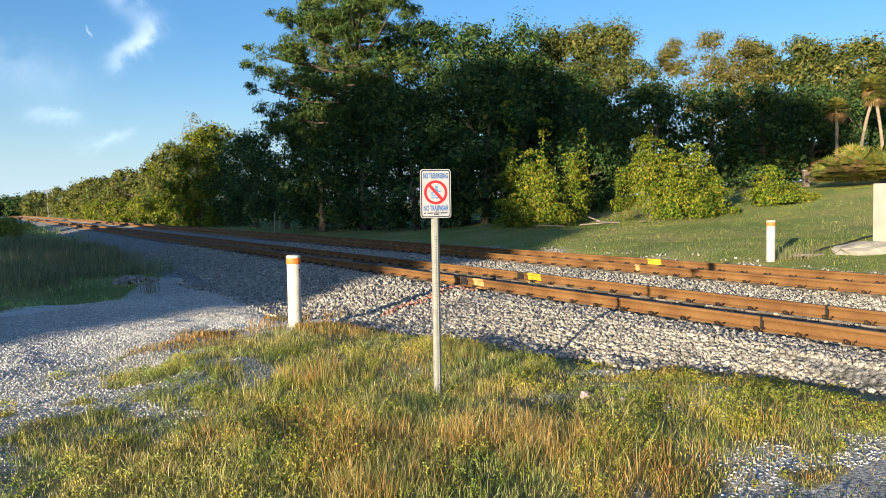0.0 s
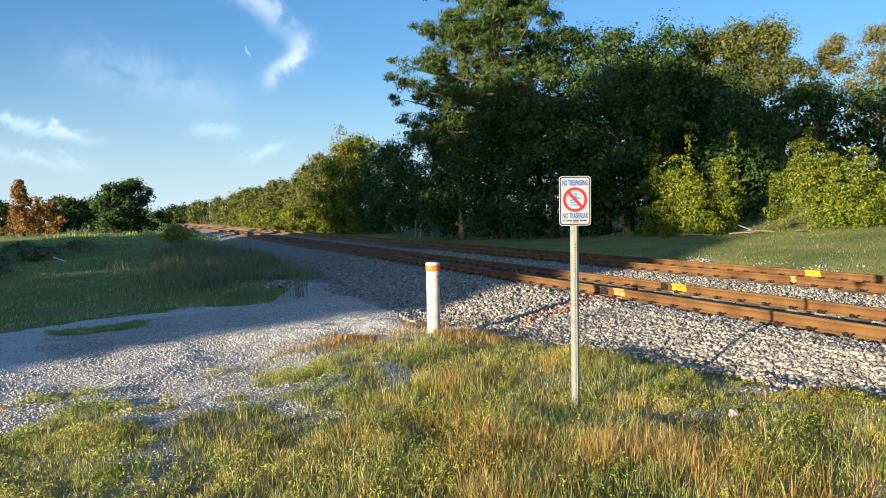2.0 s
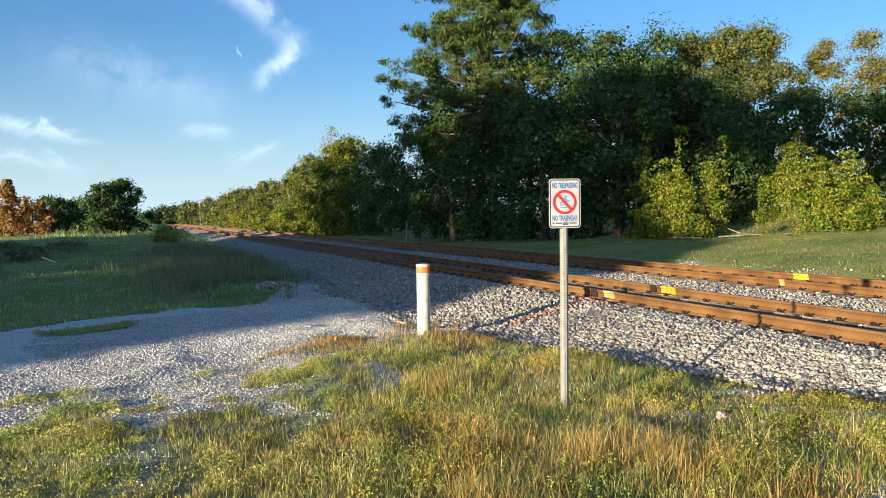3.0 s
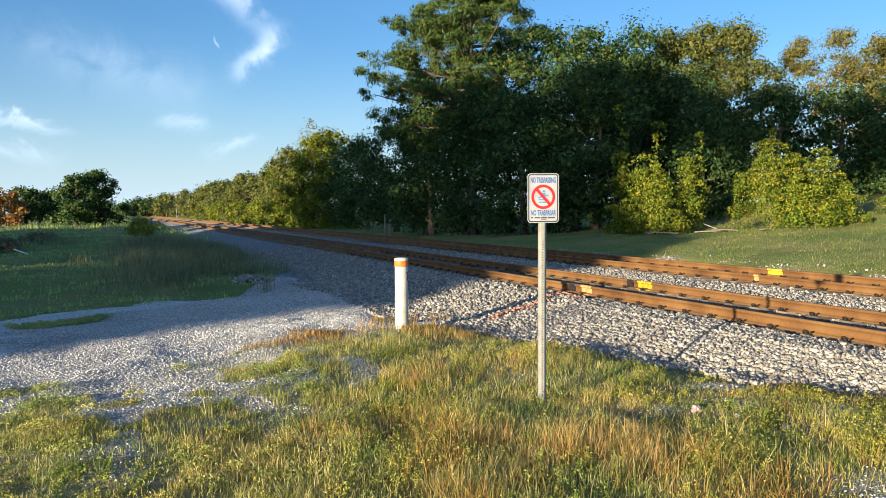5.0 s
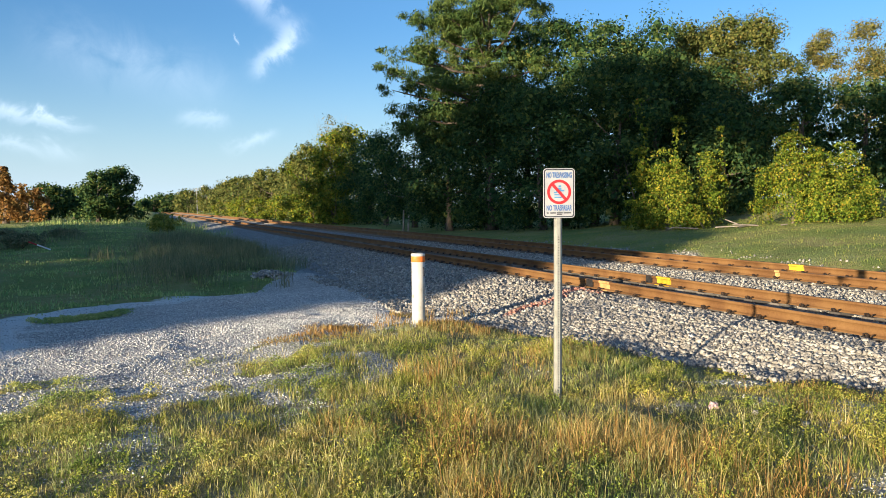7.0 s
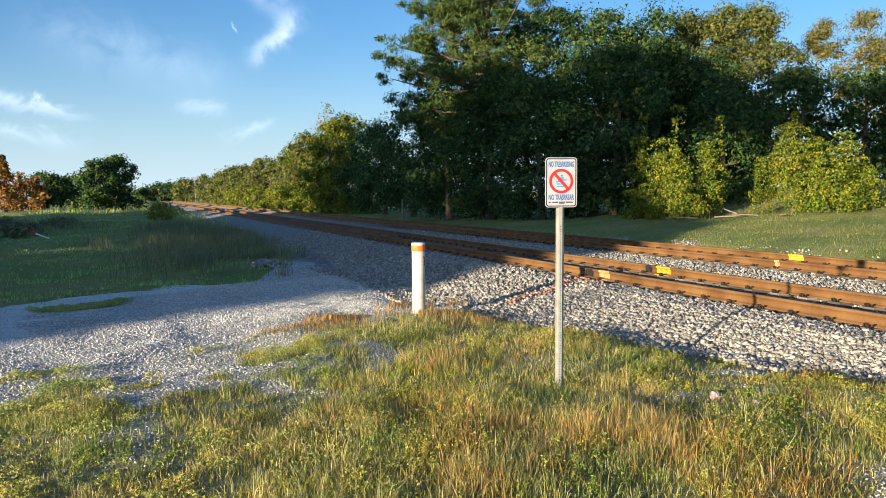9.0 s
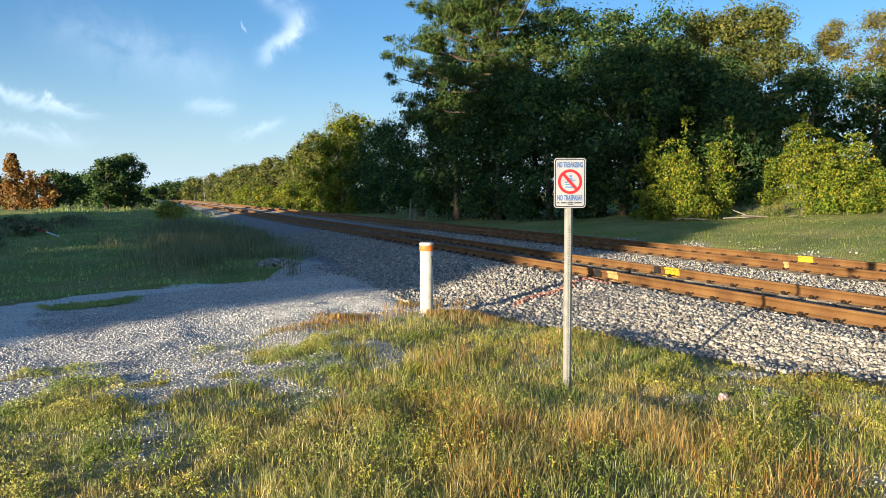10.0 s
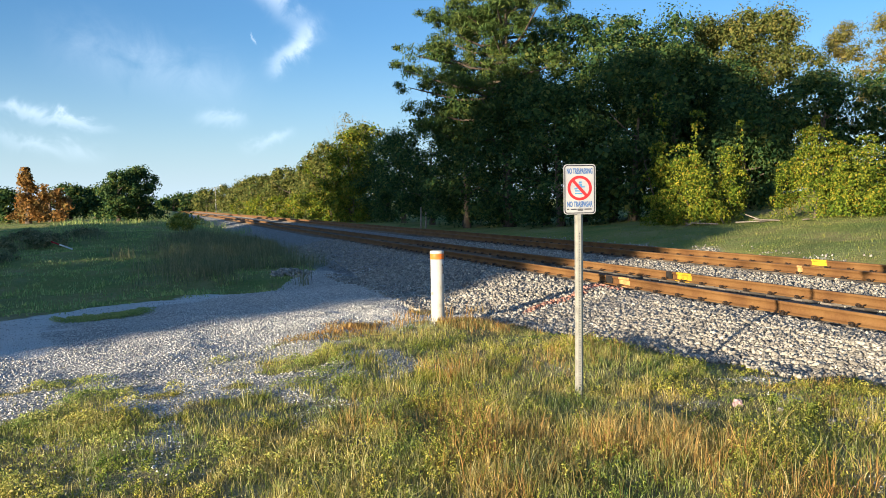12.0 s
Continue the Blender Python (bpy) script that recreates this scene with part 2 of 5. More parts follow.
def ground_material():
    """Soil, turf, shell gravel, pale sand and ballast, mixed by the sheet's own weights."""
    m, n, l, b = material("ground")

    def weight(name):
        a = n.new("ShaderNodeAttribute")
        a.attribute_name = name
        return a.outputs["Fac"]

    def two(scale_a, scale_b, stops):
        a, c = noise_tex(n, l, scale_a, 4.0), noise_tex(n, l, scale_b, 6.0, 0.7)
        mx = n.new("ShaderNodeMath")
        mx.operation = "MULTIPLY_ADD"
        l.new(c.outputs["Fac"], mx.inputs[0])
        mx.inputs[1].default_value = 0.7
        lo = n.new("ShaderNodeMath")
        lo.operation = "MULTIPLY_ADD"
        l.new(a.outputs["Fac"], lo.inputs[0])
        lo.inputs[1].default_value, lo.inputs[2].default_value = 0.7, -0.2
        l.new(lo.outputs[0], mx.inputs[2])
        r = ramp(n, stops)
        l.new(mx.outputs[0], r.inputs["Fac"])
        return r.outputs["Color"], c.outputs["Fac"]

    def crisp(name, hard=3.2):
        """The weight with its soft border broken up by small noise."""
        small = noise_tex(n, l, 7.0, 5.0, 0.7)
        a = n.new("ShaderNodeMath")
        a.operation = "MULTIPLY_ADD"
        l.new(small.outputs["Fac"], a.inputs[0])
        a.inputs[1].default_value, a.inputs[2].default_value = 1.3, -0.65
        c = n.new("ShaderNodeMath")
        c.operation = "ADD"
        l.new(weight(name), c.inputs[0])
        l.new(a.outputs[0], c.inputs[1])
        d = n.new("ShaderNodeMath")
        d.operation, d.use_clamp = "MULTIPLY_ADD", True
        l.new(c.outputs[0], d.inputs[0])
        d.inputs[1].default_value, d.inputs[2].default_value = hard, 0.5 - hard / 2
        return d.outputs[0]

    soil, hs = two(1.6, 42, [(0.3, (0.17, 0.14, 0.08)), (0.48, (0.34, 0.285, 0.16)), (0.6, (0.48, 0.42, 0.28)), (0.76, (0.66, 0.62, 0.52))])
    turf, ht = two(0.35, 9, [(0.34, (0.13, 0.2, 0.05)), (0.46, (0.21, 0.265, 0.068)), (0.57, (0.29, 0.29, 0.09)), (0.72, (0.4, 0.33, 0.17))])
    shell, hg = two(0.9, 38, [(0.3, (0.55, 0.54, 0.53)), (0.5, (0.74, 0.73, 0.71)), (0.72, (0.88, 0.86, 0.83))])
    grit = n.new("ShaderNodeTexVoronoi")
    grit.inputs["Scale"].default_value = 34
    gc = n.new("ShaderNodeTexCoord")
    l.new(gc.outputs["Object"], grit.inputs["Vector"])
    # grain borders multiplied darker: crevice shade put into the shell colour
    gr = ramp(n, [(0.0, (1.1, 1.1, 1.1)), (0.42, (0.95, 0.95, 0.95)), (0.75, (0.45, 0.45, 0.46))])
    l.new(grit.outputs["Distance"], gr.inputs["Fac"])
    gv = ramp(n, [(0.0, (0.74, 0.74, 0.75)), (1.0, (1.25, 1.24, 1.22))])
    l.new(grit.outputs["Color"], gv.inputs["Fac"])
    shell = mix_rgb(n, l, 1.0, mix_rgb(n, l, 1.0, shell, gr.outputs["Color"], "MULTIPLY"), gv.outputs["Color"], "MULTIPLY")
    sand, hd = two(1.5, 18, [(0.3, (0.8, 0.79, 0.77)), (0.6, (0.9, 0.89, 0.87))])
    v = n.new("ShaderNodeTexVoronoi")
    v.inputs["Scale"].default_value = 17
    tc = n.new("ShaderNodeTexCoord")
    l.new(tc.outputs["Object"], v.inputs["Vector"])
    # ramp darkens towards cell borders, painting shade into gaps between the stones
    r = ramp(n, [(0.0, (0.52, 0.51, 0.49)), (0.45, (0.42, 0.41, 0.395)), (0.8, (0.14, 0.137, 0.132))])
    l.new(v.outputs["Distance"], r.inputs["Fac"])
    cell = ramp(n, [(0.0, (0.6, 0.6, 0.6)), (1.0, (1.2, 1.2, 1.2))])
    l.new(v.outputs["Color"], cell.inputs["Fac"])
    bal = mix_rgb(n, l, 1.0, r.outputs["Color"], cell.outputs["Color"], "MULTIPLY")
    c = mix_rgb(n, l, weight("turf"), soil, turf)
    c = mix_rgb(n, l, crisp("shell"), c, shell)
    c = mix_rgb(n, l, crisp("sand", 2.4), c, sand)
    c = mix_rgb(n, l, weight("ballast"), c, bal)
    l.new(c, b.inputs["Base Color"])
    b.inputs["Roughness"].default_value = 0.95
    b.inputs["Specular IOR Level"].default_value = 0.1
    bp = n.new("ShaderNodeBump")
    bp.inputs["Strength"].default_value, bp.inputs["Distance"].default_value = 1.0, 0.07
    inv = n.new("ShaderNodeMath")
    inv.operation = "SUBTRACT"
    l.new(hg, inv.inputs[0])
    only = n.new("ShaderNodeMath")
    only.operation = "MULTIPLY"
    l.new(v.outputs["Distance"], only.inputs[0])
    l.new(weight("ballast"), only.inputs[1])
    l.new(only.outputs[0], inv.inputs[1])
    shag = n.new("ShaderNodeMath")
    shag.operation = "MULTIPLY"
    l.new(grit.outputs["Distance"], shag.inputs[0])
    l.new(weight("shell"), shag.inputs[1])
    both = n.new("ShaderNodeMath")
    both.operation = "SUBTRACT"
    l.new(inv.outputs[0], both.inputs[0])
    l.new(shag.outputs[0], both.inputs[1])
    l.new(both.outputs[0], bp.inputs["Height"])
    l.new(bp.outputs[0], b.inputs["Normal"])
    return m


GROUND = ground_material()


# ---- building helpers ----
RNG = np.random.default_rng(7)


def value_noise(x, y, scale, seed=0):
    """Smooth noise from 0 to 1 over the plan."""
    x, y = np.asarray(x, float) * scale, np.asarray(y, float) * scale
    xi, yi = np.floor(x).astype(np.int64), np.floor(y).astype(np.int64)
    u, v = x - xi, y - yi
    u, v = u * u * (3 - 2 * u), v * v * (3 - 2 * v)

    def h(i, j):
        k = (i * 374761393 + j * 668265263 + seed * 974634777) & 0x7FFFFFFF
        k = ((k ^ (k >> 13)) * 1274126177) & 0x7FFFFFFF
        return ((k ^ (k >> 16)) & 0xFFFF) / 65535.0

    return (h(xi, yi) * (1 - u) + h(xi + 1, yi) * u) * (1 - v) + (h(xi, yi + 1) * (1 - u) + h(xi + 1, yi + 1) * u) * v


def step(a, b, x):
    t = np.clip((np.asarray(x, float) - a) / (b - a), 0, 1)
    return t * t * (3 - 2 * t)


def mesh_of(name, verts, faces, mat, smooth=False):
    """A mesh from arrays; all faces have the same number of corners."""
    verts, faces = np.asarray(verts, np.float32), np.asarray(faces, np.int32)
    me = bpy.data.meshes.new(name)
    me.vertices.add(len(verts))
    me.vertices.foreach_set("co", verts.ravel())
    k = faces.shape[1]
    me.loops.add(faces.size)
    me.loops.foreach_set("vertex_index", faces.ravel())
    me.polygons.add(len(faces))
    me.polygons.foreach_set("loop_start", np.arange(0, faces.size, k, dtype=np.int32))
    if smooth:
        me.polygons.foreach_set("use_smooth", np.ones(len(faces), bool))
    me.materials.append(mat)
    me.update(calc_edges=True)
    return me


def part(name, bm, mat, parent=None, label=""):
    """A bmesh as one mesh object under a thing or a part."""
    me = bpy.data.meshes.new(name)
    bm.to_mesh(me)
    bm.free()
    me.materials.append(mat)
    ob = new(name, me)
    ob.parent = parent
    return tagged(ob, label)


def array_part(name, verts, faces, mat, parent=None, label="", smooth=False):
    ob = new(name, mesh_of(name, verts, faces, mat, smooth))
    ob.parent = parent
    return tagged(ob, label)


def empty(name, m, label, category, group="", kind=""):
    ob = new(name)
    ob.empty_display_size = 0.1
    ob.matrix_world = m
    return tagged(ob, label, category, group, kind)


def box(bm, x0, x1, y0, y1, z0, z1, bevel=0.0):
    r = bmesh.ops.create_cube(bm, size=1)
    for v in r["verts"]:
        v.co = Vector(((x0 + x1) / 2 + v.co.x * (x1 - x0), (y0 + y1) / 2 + v.co.y * (y1 - y0), (z0 + z1) / 2 + v.co.z * (z1 - z0)))
    if bevel:
        edges = list({e for v in r["verts"] for e in v.link_edges})
        bmesh.ops.bevel(bm, geom=edges, offset=bevel, segments=2, affect="EDGES", profile=0.7)
    return bm


def ring_solid(bm, profile, n=24, cap=True):
    """A turned solid: profile is a row of (radius, z)."""
    rows = [[bm.verts.new((r * math.cos(a), r * math.sin(a), z)) for a in (2 * math.pi * i / n for i in range(n))] for r, z in profile]
    for a, b in zip(rows, rows[1:]):
        for i in range(n):
            bm.faces.new((a[i], a[(i + 1) % n], b[(i + 1) % n], b[i]))
    if cap:
        bm.faces.new(rows[0][::-1])
        bm.faces.new(rows[-1])
    for f in bm.faces:
        f.smooth = len(f.verts) == 4
    return bm


def tubes(paths, n=6):
    """Tapered tubes along rows of (point, radius): arrays of verts and faces."""
    verts, faces, base = [], [], 0
    for path in paths:
        for i, (p, r) in enumerate(path):
            q = Vector(path[min(i + 1, len(path) - 1)][0]) - Vector(path[max(i - 1, 0)][0])
            q = q.normalized() if q.length > 1e-6 else Vector((0, 0, 1))
            a = q.cross(Vector((0.3, 0.9, 0.1))).normalized()
            b = q.cross(a)
            for k in range(n):
                t = 2 * math.pi * k / n
                verts.append(Vector(p) + (a * math.cos(t) + b * math.sin(t)) * r)
        for i in range(len(path) - 1):
            for k in range(n):
                faces.append((base + i * n + k, base + i * n + (k + 1) % n, base + (i + 1) * n + (k + 1) % n, base + (i + 1) * n + k))
        base += len(path) * n
    return [tuple(v) for v in verts], faces


# ---- the lie of the land ----
RAIL_TOP, TRACKS = 0.15, (9.45, 14.02)
BED = -0.13


def ballast_foot(y):
    """Where the foot of the ballast slope runs, as x over y."""
    return np.interp(y, [-50, 3, 4.6, 5.9, 7.2, 9.4, 11, 14, 20, 30, 300], [7.6, 7.8, 7.4, 6.8, 6.3, 5.8, 5.3, 4.6, 5.2, 6.2, 6.4])


def terrain(x, y, rough=True):
    x, y = np.asarray(x, float), np.asarray(y, float)
    z = -0.16 + 0.0 * x
    # low bank across the meadow beyond the gravel
    left = 1 - step(-1.0, 6.0, x - 0.02 * np.clip(y - 30, 0, 200))
    z += left * (np.interp(y, [16, 19, 24, 30, 42, 65, 90, 200, 400], [0, -0.2, -0.15, 0.0, 0.3, 0.6, 0.75, 0.85, 0.9]))
    # shelf beside the track further on
    z += (1 - left) * (1 - step(5.0, 7.5, x)) * step(18, 24, y) * -0.25
    # grassy rise past the tracks
    hill = np.interp(x, [15.5, 17, 19, 23, 26, 28, 31, 35, 45, 60], [0, 0.2, 0.42, 0.62, 0.78, 0.95, 1.42, 2.05, 2.6, 2.8])
    far = 1 - 0.8 * step(26, 50, y - 0.35 * np.clip(x - 20, 0, 100))
    z = np.where(x > 15.5, z + hill * far, z)
    # ballast bed with its slope
    toe = ballast_foot(y)
    low = -0.33
    slope = low + (-0.065 - low) * np.clip((x - toe) / np.maximum(7.9 - toe, 0.7), 0, 1)
    flat = np.where((x < 8.45) | (x > 15.0), -0.065, BED)
    flat = np.where((x > 10.5) & (x < 13.0), -0.085, flat)
    bed = np.where(x < 7.75, np.where(x > toe, slope, -9), np.where(x < 15.6, flat, -0.065 - (x - 15.6) * 0.45))
    z = np.maximum(z - 0.1 * step(-1.2, 0.2, x - toe) * (x < 15.5), bed)
    if rough:
        near = np.exp(-np.hypot(x, y - 8) / 30)
        z = z + near * (x < 7) * (0.10 * (value_noise(x, y, 0.9, 3) - 0.5) + 0.05 * (value_noise(x, y, 3.0, 4) - 0.5))
        z = z + (x > 16.5) * 0.12 * (value_noise(x, y, 0.5, 5) - 0.5)
        z = z + (y > 18) * (x < 5) * 0.25 * (value_noise(x, y, 0.35, 6) - 0.5)
    return z


def creeper(x, y):
    """A low green tongue of creeper lying across the pale sand."""
    mid = 14.75 + 0.45 * (x + 1.2)
    return np.exp(-(((x + 0.9) / 0.75) ** 4 + ((y - mid) / (0.32 + 0.3 * (value_noise(x, y, 2.0, 15) - 0.5))) ** 2))


def weights(x, y):
    """How much turf, shell gravel, pale sand and ballast covers each spot."""
    n1, n2, n3 = value_noise(x, y, 0.8, 11), value_noise(x, y, 2.6, 12), value_noise(x, y, 0.25, 13)
    toe = ballast_foot(y)
    ballast = step(-0.25 - 1.6 * step(12, 14, y), 0.35 + 0.4 * step(12, 14, y), x - toe + 0.7 * (n2 - 0.5) + 1.2 * (n1 - 0.5) * step(12, 14, y)) * (1 - step(16.0, 16.6, x + 1.2 * (n1 - 0.5)))
    near_edge = np.interp(x, [-8, -1.7, -0.4, 0.9, 2.6, 4.5], [10.4, 9.7, 8.9, 9.9, 11.2, 11.6]) + 1.6 * (n2 - 0.5)
    far_edge = np.interp(x, [-8, -2.4, -1.7, -1.3, -0.3, 0.7, 1.6, 2.8, 4, 6], [11.2, 14.5, 15.4, 16.5, 17.2, 17.9, 18.5, 19.6, 23, 28]) + 0.7 * (n1 - 0.5)
    shell = step(-0.5, 0.5, y - near_edge) * (1 - step(-0.25, 0.25, y - far_edge)) * (x < 9)
    thin = 0.8 * step(0.58, 0.8, n1 * 0.65 + n2 * 0.35) * (x < 8.8) * (x > -6) * (y < 12)
    thin = np.maximum(thin, 0.8 * step(0.35, 0.6, n2) * np.exp(-(((x - 5.6) / 1.3) ** 2 + ((y - 5.4) / 1.0) ** 2)))
    thin = np.maximum(thin, 0.95 * step(0.42, 0.6, n2 * 0.6 + value_noise(x, y, 1.3, 14) * 0.4) * step(-2.2, 0.2, 0.2 - x + 0.45 * (y - 6.5)) * step(4.5, 7.5, y + 0.8 * (n1 - 0.5)) * (x > -7) * (y < 12))
    thin = np.maximum(thin, 0.95 * step(0.25, 0.5, n2) * np.exp(-(((x - 5.1) / 1.1) ** 4 + ((y - 3.0) / 0.75) ** 4)))
    shell = np.maximum(shell, 0.9 * thin)
    sand = np.exp(-((y - far_edge + 0.55) / (0.75 + 0.5 * (n2 - 0.5))) ** 4) * (1 - step(0.9, 2.0, x))
    sand = np.maximum(sand, 0.95 * step(1.2, 2.0, -x + 1.0 * (n2 - 0.5)) * shell * (y > 11.0))
    sand = sand * (1 - creeper(x, y))
    verge = 0.7 * step(16.0, 16.8, x) * (1 - step(16.6, 18.6, x + 2.6 * (n2 - 0.5))) * step(0.4, 0.7, n2)
    shell = np.maximum(shell, 0.8 * verge)
    shell = shell * (1 - 0.9 * creeper(x, y))
    turf = np.where((x > 16) | (y > 16), 0.72 + 0.28 * n1, 0.12 + 0.25 * n1)
    return turf, np.clip(shell, 0, 1), np.clip(sand, 0, 1), np.clip(ballast, 0, 1)


def spread(a, b, n):
    return list(np.linspace(a, b, n, endpoint=False))


def build_ground():
    xs = np.array(spread(-2500, -200, 12) + spread(-200, -20, 30) + spread(-20, -6, 40) + spread(-6, 19, 160) + spread(19, 26, 30) + spread(26, 60, 50) + spread(60, 300, 24) + spread(300, 2501, 12))
    ys = np.array(spread(-400, -20, 14) + spread(-20, 1, 24) + spread(1, 22, 135) + spread(22, 80, 60) + spread(80, 300, 40) + spread(300, 3001, 20))
    gx, gy = np.meshgrid(xs, ys)
    gz = terrain(gx, gy)
    verts = np.stack([gx, gy, gz], -1).reshape(-1, 3)
    w, h = len(xs), len(ys)
    idx = np.arange(w * h).reshape(h, w)
    faces = np.stack([idx[:-1, :-1], idx[:-1, 1:], idx[1:, 1:], idx[1:, :-1]], -1).reshape(-1, 4)
    me = mesh_of("ground", verts, faces, GROUND, True)
    for key, val in zip(("turf", "shell", "sand", "ballast"), weights(gx, gy)):
        me.attributes.new(key, "FLOAT", "POINT").data.foreach_set("value", val.astype(np.float32).ravel())
    return tagged(new("ground", me), "uneven ground of dry turf, pale shell gravel and ballast", "ground", kind="structure")


build_ground()


# ---- stones ----
CUBE = np.array([[-1, -1, -1], [1, -1, -1], [1, 1, -1], [-1, 1, -1], [-1, -1, 1], [1, -1, 1], [1, 1, 1], [-1, 1, 1]], float)
CUBE_F = np.array([[0, 3, 2, 1], [4, 5, 6, 7], [0, 1, 5, 4], [1, 2, 6, 5], [2, 3, 7, 6], [3, 0, 4, 7]])


OCTA = np.array([[1, 0, 0], [-1, 0, 0], [0, 1, 0], [0, -1, 0], [0, 0, 1], [0, 0, -1]], float)
OCTA_F = np.array([[0, 2, 4], [2, 1, 4], [1, 3, 4], [3, 0, 4], [2, 0, 5], [1, 2, 5], [3, 1, 5], [0, 3, 5]])


def turns(n):
    """Random rotations as an array of matrices."""
    q = RNG.normal(size=(n, 4))
    q /= np.linalg.norm(q, axis=1)[:, None]
    w, x, y, z = q.T
    return np.stack([np.stack([1 - 2 * (y * y + z * z), 2 * (x * y - z * w), 2 * (x * z + y * w)], -1),
                     np.stack([2 * (x * y + z * w), 1 - 2 * (x * x + z * z), 2 * (y * z - x * w)], -1),
                     np.stack([2 * (x * z - y * w), 2 * (y * z + x * w), 1 - 2 * (x * x + y * y)], -1)], 1)


def stones(name, x, y, size, mat, label, category="gravel", lift=0.3):
    n = len(x)
    z = terrain(x, y)
    s = size * RNG.uniform(0.55, 1.4, n)
    if size < 0.04:
        body = OCTA[None] * RNG.uniform(0.65, 1.25, (n, 6, 3)) * (s[:, None, None] / 2) * RNG.uniform(0.6, 1.1, (n, 1, 3))
        body = np.einsum("nij,nkj->nki", turns(n), body) * np.array([1, 1, 0.55]) + np.stack([x, y, z + s * 0.1], -1)[:, None]
        faces = (OCTA_F[None] + 6 * np.arange(n)[:, None, None]).reshape(-1, 3)
        return tagged(new(name, mesh_of(name, body.reshape(-1, 3), faces, mat)), label, category, kind="stuff")
    body = CUBE[None] * RNG.uniform(0.42, 1.3, (n, 8, 3)) * (s[:, None, None] / 2) * RNG.uniform(0.65, 1.1, (n, 1, 3))
    body = np.einsum("nij,nkj->nki", turns(n), body)
    body += np.stack([x, y, z + s * lift * RNG.uniform(0.2, 1.3, n)], -1)[:, None]
    faces = (CUBE_F[None] + 8 * np.arange(n)[:, None, None]).reshape(-1, 4)
    return tagged(new(name, mesh_of(name, body.reshape(-1, 3), faces, mat)), label, category, kind="stuff")


def scatter(n, x0, x1, y0, y1):
    return RNG.uniform(x0, x1, n), RNG.uniform(y0, y1, n)


def build_stones():
    xs, ys = [], []
    for n, x0, x1, y0, y1 in ((33000, 5.0, 8.62, 3.4, 12), (11000, 4.4, 8.62, 12, 22), (13000, 10.35, 13.12, 4, 24),
                              (3500, 8.8, 10.1, 3, 20), (2500, 13.4, 14.6, 5, 24), (4000, 14.9, 16.6, 6, 24), (3500, 5.5, 8.4, 22, 38), (2500, 10.4, 13.2, 24, 36)):
        x, y = scatter(n, x0, x1, y0, y1)
        xs.append(x), ys.append(y)
    x, y = np.concatenate(xs), np.concatenate(ys)
    keep = weights(x, y)[3] > RNG.uniform(0.1, 0.9, len(x))
    stones("ballast_stones", x[keep], y[keep], 0.047, STONE, "angular pale grey crushed stone ballast under the rails", "ballast")
    x, y = scatter(105000, -4.5, 6.2, 3.0, 17.5)
    keep = np.clip(weights(x, y)[1] - 0.75 * weights(x, y)[2], 0, 1) > RNG.uniform(0.1, 1.0, len(x))
    stones("shell_gravel", x[keep], y[keep], 0.029, PEBBLE, "loose pale grey shell gravel spread over the ground", "gravel")
    x, y = scatter(36000, -0.5, 6.2, 11.8, 24)
    w_ = weights(x, y)
    keep = np.maximum(w_[1] * (1 - 0.8 * w_[2]), w_[3]) * (0.25 + 0.75 * step(0, 3.5, x)) > RNG.uniform(0.1, 0.9, len(x))
    stones("apron_gravel", x[keep], y[keep], 0.033, PEBBLE, "coarse pale grey stone spilt across the gravel apron", "gravel")
    x, y = scatter(12000, 16.0, 19.0, 6, 34)
    keep = weights(x, y)[1] * np.exp(-(x - 16) / 1.2) > RNG.uniform(0.05, 0.8, len(x))
    stones("verge_stones", x[keep], y[keep], 0.045, STONE, "pale stones strewn on the grass verge", "gravel")
    t = RNG.uniform(0, 1, 700)
    px, py = 5.9 + 2.5 * t + RNG.normal(0, 0.05, 700), 11.8 + 1.65 * t + 0.1 * np.sin(t * 9) + RNG.normal(0, 0.05, 700)
    px[520:], py[520:] = 8.42 + RNG.normal(0, 0.07, 180), 12.7 + 1.0 * t[520:]
    stones("painted_stones", px, py, 0.048, PAINTED, "ballast stones sprayed with a line of red paint", "ballast", 0.55)


# ---- railway ----
def rail_profile():
    """The section of a rail, base at 0, head at 0.18: half of it, mirrored."""
    half = [(0.072, 0.0), (0.072, 0.011), (0.03, 0.024), (0.010, 0.038), (0.009, 0.125), (0.032, 0.137), (0.036, 0.142), (0.036, 0.168), (0.028, 0.18)]
    return half + [(-x, z) for x, z in reversed(half)]


